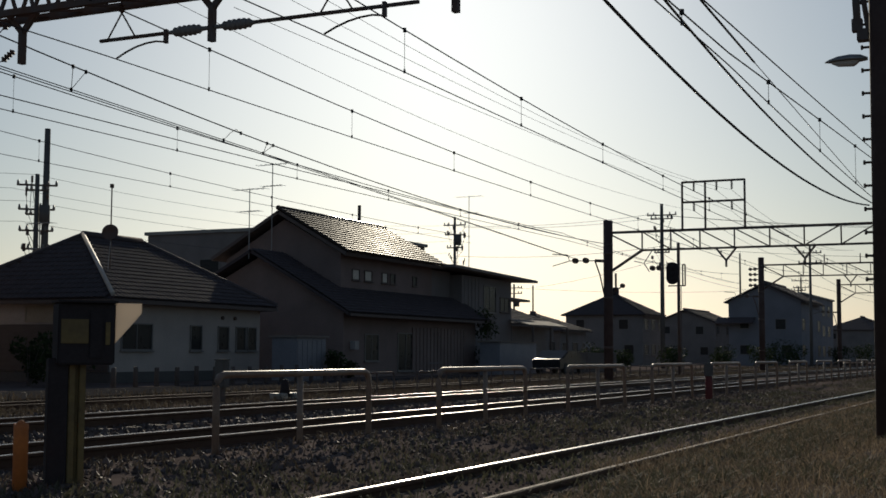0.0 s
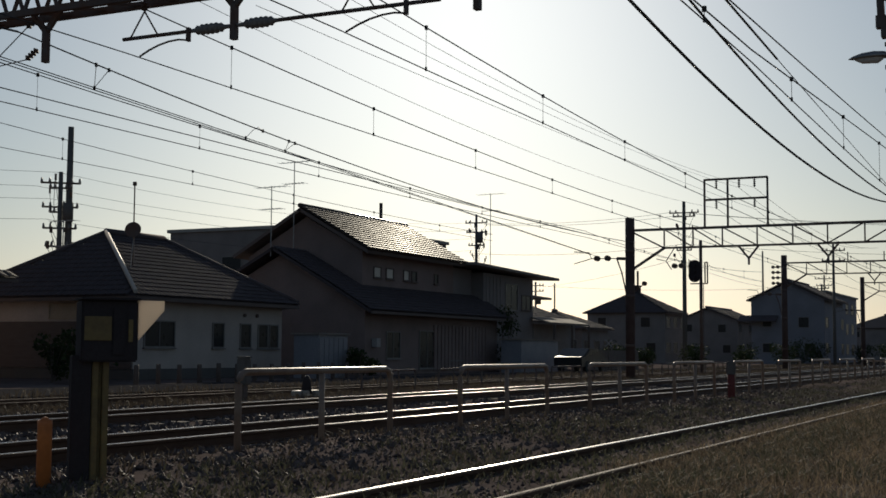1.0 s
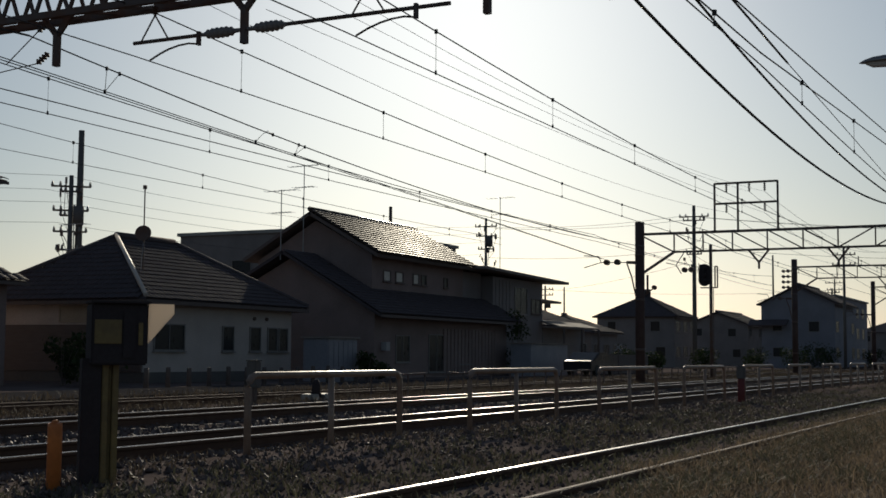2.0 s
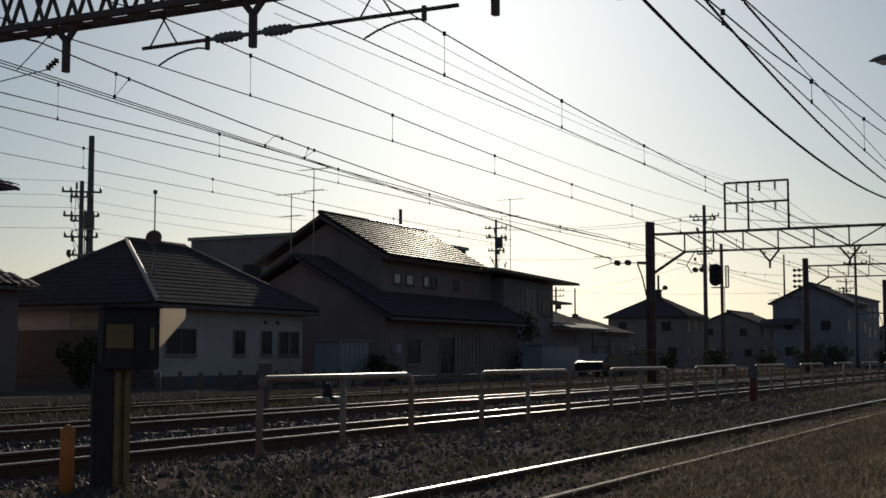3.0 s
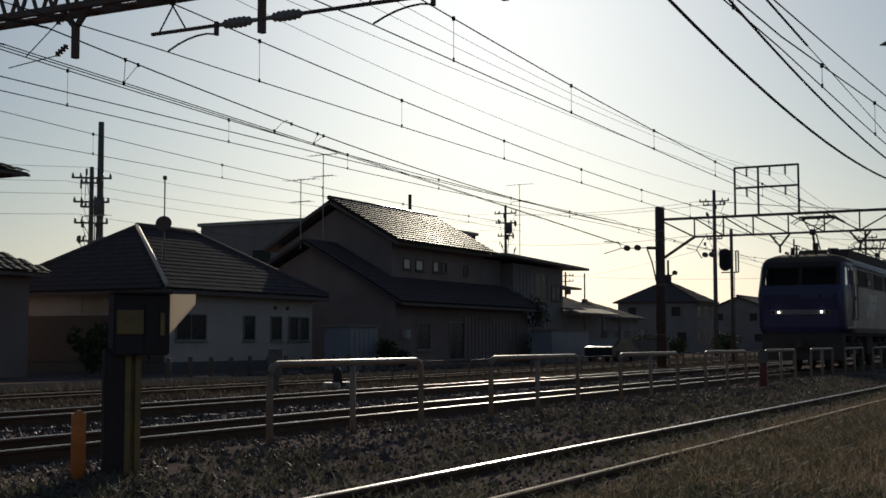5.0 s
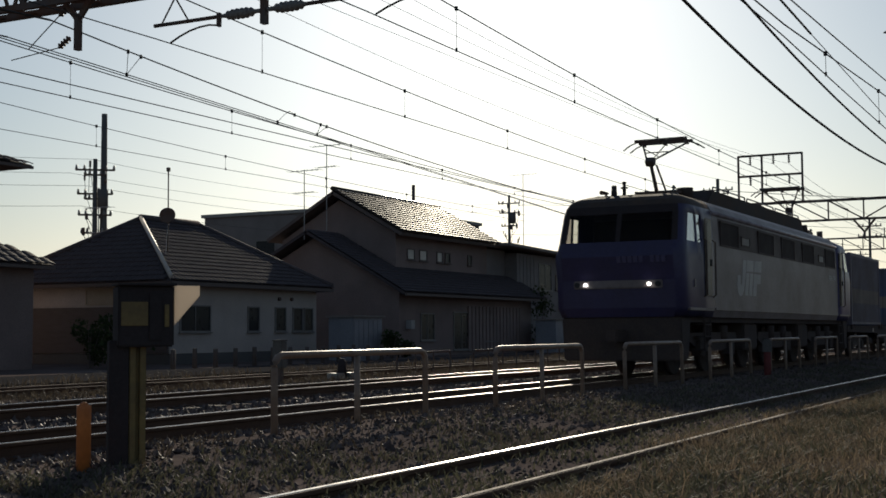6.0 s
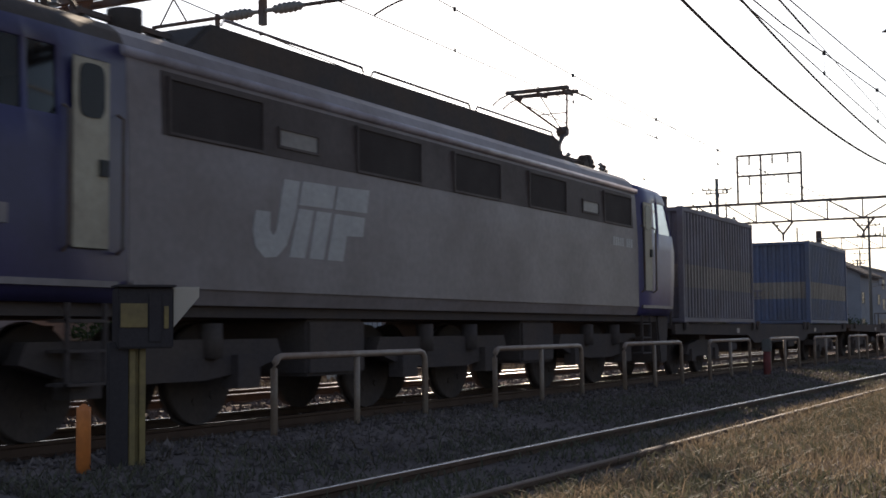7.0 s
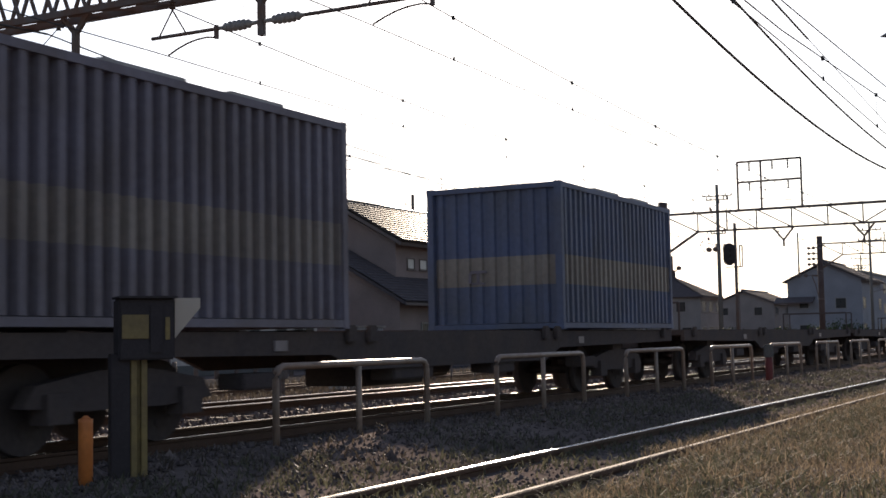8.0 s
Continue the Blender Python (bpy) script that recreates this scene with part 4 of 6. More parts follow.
def build_bungalow():
    h = thing("house", "single-storey pale plaster house with a hipped dark tile roof", "house")
    x0, x1, y0, y1, ez = 37.15, 48.1, 30.78, 40.2, 2.95
    ax, bx, ym, rz = 40.9, 44.6, 35.5, 5.62
    bm = NB()
    box(bm, x0 + 0.55, x1 - 0.55, y0 + 0.5, y1 - 0.5, -0.3, 2.85)
    part("wall", bm, "plaster_white", h, "pale plaster wall")
    bm = NB()
    box(bm, x0 + 0.50, x1 - 0.50, y0 + 0.45, y1 - 0.45, -0.3, 0.25)
    part("plinth", bm, "pole_dark", h)
    bm = NB()
    A, B, C, D, P, Q = (x0, y0, ez), (x1, y0, ez), (x1, y1, ez), (x0, y1, ez), (ax, ym, rz), (bx, ym, rz)
    for f in ((A, B, Q, P), (B, C, Q), (C, D, P, Q), (D, A, P)):
        slab(bm, f, 0.12)
    part("roof", bm, "tile_dark", h)
    bm = NB()
    for f in ((A, B), (D, A), (B, C)):
        bar(bm, Vector(f[0]) - Vector((0, 0, 0.1)), Vector(f[1]) - Vector((0, 0, 0.1)), 0.1, 0.14)
    part("gutter", bm, "timber_dark", h)
    L = x1 - x0
    tiled(h, A, Vector(B) - Vector(A), Vector((0, ym - y0, rz - ez)), 38, 16, "tile_dark", lambda a, b: (ax - x0) / L * b < a < 1 - (x1 - bx) / L * b)
    W = y1 - y0
    tiled(h, D, Vector(A) - Vector(D), Vector((ax - x0, 0, rz - ez)), 32, 14, "tile_dark", lambda a, b: 0.5 * b < a < 1 - 0.5 * b)
    bm = NB()
    tube(bm, [Vector(A) + Vector((0, 0, 0.14)), Vector(P) + Vector((0, 0, 0.16))], 0.085, 8)
    part("hip_cap", bm, "ridge_mortar", h, "pale mortar-edged hip tiles")
    bm = NB()
    tube(bm, [Vector(P) + Vector((0, 0, 0.14)), Vector(Q) + Vector((0, 0, 0.14))], 0.14, 8)
    tube(bm, [Vector(B) + Vector((0, 0, 0.1)), Vector(Q) + Vector((0, 0, 0.12))], 0.1, 8)
    tube(bm, [Vector(D) + Vector((0, 0, 0.1)), Vector(P) + Vector((0, 0, 0.12))], 0.1, 8)
    part("ridge", bm, "tile_dark", h)
    wy = y0 + 0.5
    for a, b, n in ((38.25, 40.1, 1), (42.5, 43.3, 0), (44.4, 45.2, 0), (45.7, 46.45, 0), (46.55, 47.25, 0)):
        window_y(h, a, b, 1.05, 2.08, wy, bars=n)
    for x in (44.7, 45.6):
        bm = NB()
        tube(bm, [(x, wy - 0.08, 2.42), (x, wy + 0.02, 2.42)], 0.08, 10)
        part("vent", bm, "steel_dark", h)
    bm = NB()
    box(bm, x0 + 0.46, x0 + 0.545, y0 + 0.55, y1 - 0.55, 0.26, 2.02)
    part("cladding", bm, "timber_dark", h, "dark brown lower cladding")
    window_x(h, 33.2, 35.4, 2.1, 2.72, x0 + 0.55, "plaster_beige", "plaster_beige")
    d = thing("satellite_dish", "dark round satellite dish on a tall roof mast", "satellite dish", m=pose(39.5, 32.9, 4.3))
    bm = NB()
    tube(bm, [(0, 0, -0.3), (0, 0, 3.1)], 0.028, 6)
    tube(bm, [(0, 0, 3.05), (0, 0, 3.2)], 0.08, 8)
    part("mast", bm, "steel_dark", d)
    bm = NB()
    prism(bm, [(0.40 * math.cos(a), 1.32 + 0.30 * math.sin(a)) for a in np.linspace(0, 6.283, 20, endpoint=False)], -0.07, -0.03, "x")
    part("dish", bm, "steel_dark", d, "", 0.01)
    bm = NB()
    tube(bm, [(0, 0, 1.0), (-0.5, -0.3, -0.35)], 0.012, 5)
    part("guy_wire", bm, "galvanised", d)
    antenna(40.6, 37.5, 4.6, 6.3, 0.7)


def build_big_house():
    h = thing("house", "large two-storey brown house with a glazed pantile roof", "house")
    # upper block
    bm = NB()
    prism(bm, [(30.9, 2.5), (37.5, 2.5), (37.5, 5.65), (34.11, 7.55), (30.9, 5.8)], 53.9, 64.0, "x")
    part("upper_wall", bm, "wall_brown", h, "dark brown rendered upper wall")
    E0, E1, R0, R1, F0, F1 = (53.27, 30.2, 5.75), (64.3, 30.2, 5.75), (53.27, 34.11, 7.95), (64.5, 34.11, 7.95), (53.27, 38.05, 5.7), (64.5, 38.05, 5.7)
    bm = NB()
    slab(bm, (E0, E1, R1, R0), 0.16)
    slab(bm, (R0, R1, F1, F0), 0.16)
    part("roof", bm, "timber_dark", h)
    tiled(h, E0, Vector(E1) - Vector(E0), Vector(R0) - Vector(E0), 34, 15, "tile_glazed", None, 0.04, 0.08, 2.55, 0.001)
    bm = NB()
    tube(bm, [Vector(R0) + Vector((0, 0, 0.12)), Vector(R1) + Vector((0, 0, 0.12))], 0.12, 8)
    part("ridge", bm, "tile_glazed", h)
    for a, b in ((55.0, 55.75), (56.25, 57.05), (58.1, 58.75), (59.0, 59.6), (61.6, 62.1)):
        window_y(h, a, b, 4.55, 5.1, 30.9, "window_pale" if a < 58.9 else "window_dark", "timber_dark", 0)
    # lower storey with its wider roof
    bm = NB()
    prism(bm, [(29.4, -0.3), (39.2, -0.3), (39.2, 2.9), (34.1, 5.5), (29.4, 2.95)], 51.6, 66.6, "x")
    part("lower_wall", bm, "wall_brown", h)
    bm = NB()
    slab(bm, ((50.9, 28.7, 2.82), (67.2, 28.7, 2.82), (67.2, 31.2, 4.25), (50.9, 31.2, 4.25)), 0.14)
    slab(bm, ((50.9, 31.2, 4.25), (53.88, 31.2, 4.25), (53.88, 34.1, 5.85), (50.9, 34.1, 5.85)), 0.14)
    slab(bm, ((50.9, 34.1, 5.85), (53.88, 34.1, 5.85), (53.88, 40.0, 2.75), (50.9, 40.0, 2.75)), 0.14)
    part("lower_roof", bm, "tile_dark", h)
    tiled(h, (50.9, 28.7, 2.82), (16.3, 0, 0), (0, 2.2, 1.26), 54, 9, "tile_dark")
    tiled(h, (50.9, 30.9, 4.08), (2.9, 0, 0), (0, 3.2, 1.77), 10, 12, "tile_dark")
    bm = NB()
    bar(bm, (50.9, 28.65, 2.72), (67.2, 28.65, 2.72), 0.1, 0.12)
    part("gutter", bm, "timber_dark", h)
    for a, b, z0, z1 in ((53.6, 55.0, 0.6, 1.9), (57.0, 58.8, 0.1, 2.0), (60.5, 62.0, 0.5, 1.8), (63.6, 65.2, 0.1, 2.0)):
        window_y(h, a, b, z0, z1, 29.4, "window_dark", "alu")
    bm = NB()
    box(bm, 52.2, 52.55, 29.1, 29.38, 1.15, 1.55)
    part("meter_box", bm, "loco_white", h, "small white meter box")
    for i in range(16):
        bm = NB()
        box(bm, 58.6 + i * 0.42, 58.92 + i * 0.42, 29.33, 29.398, 0.0, 2.3)
        part("board", bm, "wall_brown", h)
    # flat annex with a shed roof
    g = thing("house", "two-storey grey annex with a thin projecting shed roof", "house")
    bm = NB()
    box(bm, 66.65, 74.05, 30.27, 37.5, -0.3, 5.45)
    box(bm, 64.02, 66.6, 31.0, 37.5, 2.9, 5.6)
    part("wall", bm, "plaster_grey", g)
    bm = NB()
    slab(bm, ((63.9, 29.4, 5.85), (76.4, 29.4, 5.6), (76.4, 38.3, 5.9), (64.6, 38.3, 6.15)), 0.16)
    part("roof", bm, "metal_roof", g, "thin pale metal roof", 0.02)
    bm = NB()
    tube(bm, [(66.7, 37.0, 5.9), (66.7, 37.0, 9.73)], 0.10, 10)
    part("flue", bm, "steel_dark", g, "tall dark metal flue pipe")
    window_y(g, 69.7, 71.6, 3.4, 5.0, 30.27)
    window_y(g, 72.2, 73.7, 3.5, 4.4, 30.27, "window_dark", "timber_dark")
    for i in range(5):
        bm = NB()
        box(bm, 67.0 + i * 0.5, 67.04 + i * 0.5, 30.23, 30.268, 3.2, 5.3)
        part("seam_strip", bm, "alu", g)
    bm = NB()
    slab(bm, ((73.6, 28.9, 2.78), (80.5, 28.9, 2.78), (80.5, 30.2, 3.12), (73.6, 30.2, 3.12)), 0.1)
    part("porch_roof", bm, "metal_roof", g)
    for x in (74.0, 77.1, 80.2):
        bm = NB()
        box(bm, x - 0.06, x + 0.06, 28.75, 28.87, -0.3, 2.66)
        part("porch_post", bm, "timber_dark", g)
    bm = NB()
    box(bm, 74.2, 80.2, 30.3, 35.0, -0.3, 2.7)
    part("side_wall", bm, "plaster_grey", g)
    bm = NB()
    slab(bm, ((76.2, 31.5, 4.62), (80.4, 31.5, 4.55), (80.4, 34.5, 4.62), (76.2, 34.5, 4.7)), 0.14)
    for x in (77.6, 78.4):
        box(bm, x, x + 0.3, 32.2, 33.0, 2.69, 4.55)
    part("roof_canopy", bm, "metal_roof", g)
    s = thing("garden_shed", "pale blue-grey metal garden shed beside the house", "shed")
    bm = NB()
    box(bm, 45.15, 47.5, 27.9, 29.1, -0.2, 1.62)
    part("body", bm, "shutter", s, "", 0.02)
    for i in range(6):
        bm = NB()
        box(bm, 45.2 + i * 0.38, 45.53 + i * 0.38, 27.87, 27.898, -0.1, 1.5)
        part("door_panel", bm, "shutter", s)
    bm = NB()
    box(bm, 45.05, 47.6, 27.8, 29.2, 1.62, 1.70)
    part("lid", bm, "metal_roof", s)
    s = thing("garden_shed", "pale blue metal shed beneath a low porch roof", "shed")
    bm = NB()
    box(bm, 64.9, 70.4, 27.2, 28.4, -0.2, 1.60)
    part("body", bm, "shutter", s, "", 0.02)
    bm = NB()
    box(bm, 64.8, 70.5, 27.1, 28.5, 1.60, 1.67)
    part("lid", bm, "metal_roof", s)
    for x, z0, z1 in ((50.95, 5.7, 8.75), (52.9, 6.0, 10.2)):
        antenna(x, 34.2, z0, z1)
    antenna(73.7, 33.0, 5.75, 10.9)


def plain_house(label, x0, x1, y0, y1, eave, ridge, wall, roof, gable, floors=2, rows=3, o=0.45):
    """A far house: ridge along X; gable ends, or hips."""
    h = thing("house", label, "house")
    ym = (y0 + y1) / 2
    bm = NB()
    if gable:
        prism(bm, [(y0 + o, -0.4), (y1 - o, -0.4), (y1 - o, eave), (ym, ridge - 0.25), (y0 + o, eave)], x0 + o, x1 - o, "x")
    else:
        box(bm, x0 + o, x1 - o, y0 + o, y1 - o, -0.4, eave)
    part("wall", bm, wall, h)
    A, B, C, D = (x0, y0, eave - 0.1), (x1, y0, eave - 0.1), (x1, y1, eave - 0.1), (x0, y1, eave - 0.1)
    inset = 0 if gable else min((y1 - y0) / 2, (x1 - x0) / 2 - 0.5)
    P, Q = (x0 + inset, ym, ridge), (x1 - inset, ym, ridge)
    bm = NB()
    slab(bm, (A, B, Q, P), 0.14)
    slab(bm, (C, D, P, Q), 0.14)
    if not gable:
        slab(bm, (B, C, Q), 0.14)
        slab(bm, (D, A, P), 0.14)
    part("roof", bm, roof, h)
    L = x1 - x0
    tiled(h, A, Vector(B) - Vector(A), Vector((0, ym - y0, ridge - eave + 0.1)), int(L / 0.4), int((y1 - y0) / 0.7), roof, None if gable else (lambda a, b: inset / L * b < a < 1 - inset / L * b))
    bm = NB()
    tube(bm, [Vector(P) + Vector((0, 0, 0.1)), Vector(Q) + Vector((0, 0, 0.1))], 0.14, 6)
    part("ridge", bm, roof, h)
    for f in range(floors):
        z = 0.9 + 2.7 * f
        for k in range(rows):
            xa = x0 + 1.0 + (L - 2.6) * k / max(rows - 1, 1)
            window_y(h, xa, xa + 1.5, z, z + 1.15, y0 + o)
        ya = y0 + 1.2 + (0.8 if f else 0.2)
        window_x(h, ya, ya + 1.1, z, z + 1.1, x0 + o)
        window_x(h, y1 - 2.6, y1 - 1.6, z + 0.1, z + 1.1, x0 + o)
    bm = NB()
    bar(bm, (x0, y0 - 0.04, eave - 0.2), (x1, y0 - 0.04, eave - 0.2), 0.1, 0.1)
    part("gutter", bm, "timber_dark", h)
    return h


def build_far_houses():
    h = plain_house("far two-storey house with a low hipped roof and a ridge vent", 132.0, 140.0, 38.7, 48.2, 5.3, 7.6, "plaster_grey", "tile_dark", False)
    bm = NB()
    box(bm, 135.5, 136.5, 43.0, 43.9, 7.4, 8.15)
    box(bm, 135.4, 136.6, 42.9, 44.0, 8.15, 8.25)
    part("ridge_vent", bm, "tile_dark", h)
    plain_house("far house with a brown gabled roof beyond the lane", 168.0, 182.0, 39.5, 48.6, 5.2, 6.9, "plaster_grey", "tile_dark", True)
    h = plain_house("tall pale blue-grey house with a gabled roof", 135.6, 148.0, 22.9, 31.3, 6.6, 8.5, "wall_blue", "tile_dark", True, 2, 2)
    bm = NB()
    slab(bm, ((134.6, 28.0, 4.3), (136.0, 28.0, 4.9), (136.0, 32.0, 4.9), (134.6, 32.0, 4.3)), 0.12)
    part("porch_roof", bm, "tile_dark", h)
    d = thing("apartment_building", "pale blue-grey flat-roofed block beyond the railway", "building")
    bm = NB()
    box(bm, 149.2, 172.0, 25.5, 29.5, -0.4, 7.85)
    part("wall", bm, "wall_blue", d)
    bm = NB()
    box(bm, 149.0, 172.2, 25.3, 29.7, 7.85, 8.05)
    part("parapet", bm, "concrete", d)
    for f in range(3):
        for k in range(5):
            window_y(d, 150.8 + k * 4.2, 152.6 + k * 4.2, 0.8 + 2.5 * f, 2.1 + 2.5 * f, 25.5)
    d = thing("building", "flat-roofed grey concrete building behind the houses", "building")
    bm = NB()
    box(bm, 80.0, 98.0, 48.0, 63.0, -0.4, 9.95)
    part("wall", bm, "plaster_grey", d)
    bm = NB()
    box(bm, 79.8, 98.2, 47.8, 63.2, 9.95, 10.2)
    part("parapet", bm, "concrete", d)
    for k in range(4):
        window_x(d, 49.5 + k * 3.4, 51.3 + k * 3.4, 6.6, 8.0, 80.0)
    plain_house("low house with a dark tile roof behind the annex", 92.0, 104.0, 38.0, 47.0, 3.4, 5.3, "plaster_grey", "tile_dark", False, 1)
    plain_house("low far house with a dark hipped roof", 108.0, 116.0, 39.2, 48.0, 3.2, 4.7, "plaster_grey", "tile_dark", False, 1)
    plain_house("two-storey house with deep dark eaves beside the lane", 20.0, 34.6, 35.2, 46.0, 7.3, 9.2, "wall_brown", "tile_dark", False, 2, 3, 1.6)
    plain_house("low tile-roofed outbuilding beside the lane", 22.0, 31.9, 31.4, 35.0, 3.4, 4.3, "wall_brown", "tile_dark", False, 0)
    plain_house("distant house with a dark gabled roof", 185.0, 200.0, 30.0, 39.0, 5.2, 7.2, "wall_blue", "tile_dark", True)
    plain_house("distant grey house with a dark hipped roof", 208.0, 225.0, 46.0, 58.0, 5.4, 7.6, "plaster_grey", "tile_dark", False)
    plain_house("distant grey house with a dark hipped roof", 228.0, 245.0, 24.0, 36.0, 5.4, 7.6, "plaster_grey", "tile_dark", False)


def bush(x, y, r, h, label, seed, n=900, mat="leaf"):
    rng = np.random.default_rng(seed)
    b = thing("bush", label, "bush", "garden bushes", m=pose(x, y, -0.15))
    bm = NB()
    for k in range(6):
        a = rng.uniform(0, 6.28)
        tube(bm, [(0, 0, -0.1), (math.cos(a) * r * 0.3, math.sin(a) * r * 0.3, h * 0.4), (math.cos(a) * r * 0.7, math.sin(a) * r * 0.7, h * 0.8)], 0.03, 5, 0.008)
    part("trunk", bm, "timber_dark", b)
    verts, faces = [], []
    clumps = [(rng.uniform(-0.6, 0.6, 2) * r, h * rng.uniform(0.25, 0.85), r * rng.uniform(0.3, 0.6)) for _ in range(12)]
    for _ in range(n):
        (cx, cy), cz, cr = clumps[rng.integers(12)]
        d = rng.normal(0, 1, 3)
        d /= np.linalg.norm(d)
        c = np.array((cx, cy, cz)) + d * cr * rng.uniform(0.6, 1.05)
        u = rng.normal(0, 1, 3)
        u /= np.linalg.norm(u)
        w = np.cross(u, d)
        w /= np.linalg.norm(w) + 1e-6
        s = rng.uniform(0.05, 0.12) * (0.6 + r * 0.4)
        k = len(verts)
        verts += [tuple(c - u * s), tuple(c + w * s * 0.5), tuple(c + u * s), tuple(c - w * s * 0.5)]
        faces.append((k, k + 1, k + 2, k + 3))
    me = bpy.data.meshes.new("foliage")
    me.from_pydata(verts, [], faces)
    me.materials.append(M[mat])
    f = new("foliage", me)
    f.parent = b


def build_gardens():
    for i, (x, y, r, h) in enumerate([(34.5, 30.5, 1.1, 2.1), (33.0, 30.8, 0.9, 1.6), (47.3, 27.3, 0.6, 1.3), (66.6, 28.9, 1.0, 4.0), (50.2, 28.4, 0.5, 0.8), (82.0, 27.5, 1.2, 2.0), (86, 26.8, 1.0, 1.4), (118, 24, 1.4, 2.0), (124, 23.4, 1.5, 2.3), (131, 23.0, 1.4, 2.0), (108, 25, 1.2, 1.7), (156, 22.5, 1.5, 2.0), (96, 26, 1.2, 1.6), (190, 24, 2.0, 2.6), (205, 22, 2.2, 2.8), (78, 26.6, 0.9, 1.2)]):
        bush(x, y, r, h, "dark green rounded garden bush", 20 + i)
    first = thing("garden_post", "short dark wooden boundary post along the lane", "post", "boundary posts", m=pose(31.5, 26.0, -0.15))
    bm = NB()
    tube(bm, [(0, 0, -0.15), (0, 0, 0.6), (0, 0, 0.66)], 0.085, 8, 0.07)
    part("stake", bm, "timber_dark", first)
    for i in range(1, 13):
        copy_thing(first, pose(31.5 + 1.06 * i, 26.0, -0.15 + random.uniform(-0.03, 0.03), 0, 0, random.uniform(0, 40)))
    w = single("garden_wall", (lambda b: (box(b, 69.8, 80.0, 25.4, 25.6, -0.4, 1.08), b)[1])(NB()), "timber_dark", "dark low board wall along the lane", "wall")
    c = thing("car", "dark saloon car parked beyond the lane", "car", m=pose(66.4, 24.3, -0.08))
    bm = NB()
    prism(bm, [(-2.1, 0.25), (2.1, 0.25), (2.15, 0.65), (1.5, 0.80), (0.8, 1.22), (-0.8, 1.25), (-1.6, 0.86), (-2.15, 0.78)], -0.78, 0.78, "y")
    part("body", bm, "car_paint", c, "", 0.05)
    bm = NB()
    prism(bm, [(-1.35, 0.84), (1.25, 0.84), (0.75, 1.17), (-0.78, 1.19)], -0.79, 0.79, "y")
    part("side_glass", bm, "window_dark", c)
    for x in (-1.2, 1.25):
        for y in (-0.72, 0.72):
            bm = NB()
            tube(bm, [(x, y - 0.09, 0.3), (x, y + 0.09, 0.3)], 0.3, 16)
            part("wheel", bm, "rubber", c)


# ---- the train ----
LOCO_Z = [1.30, 1.50, 2.10, 2.62, 2.95, 3.58, 3.76, 3.88, 3.97, 4.04, 4.08]
LOCO_W = [1.34, 1.40, 1.40, 1.40, 1.39, 1.36, 1.33, 1.27, 1.16, 0.99, 0.72]
LOCO_F = [0.16, 0.10, 0.06, -0.05, 0.07, 0.28, 0.35, 0.44, 0.60, 0.84, 1.2]
LOCO_LEN = 19.2


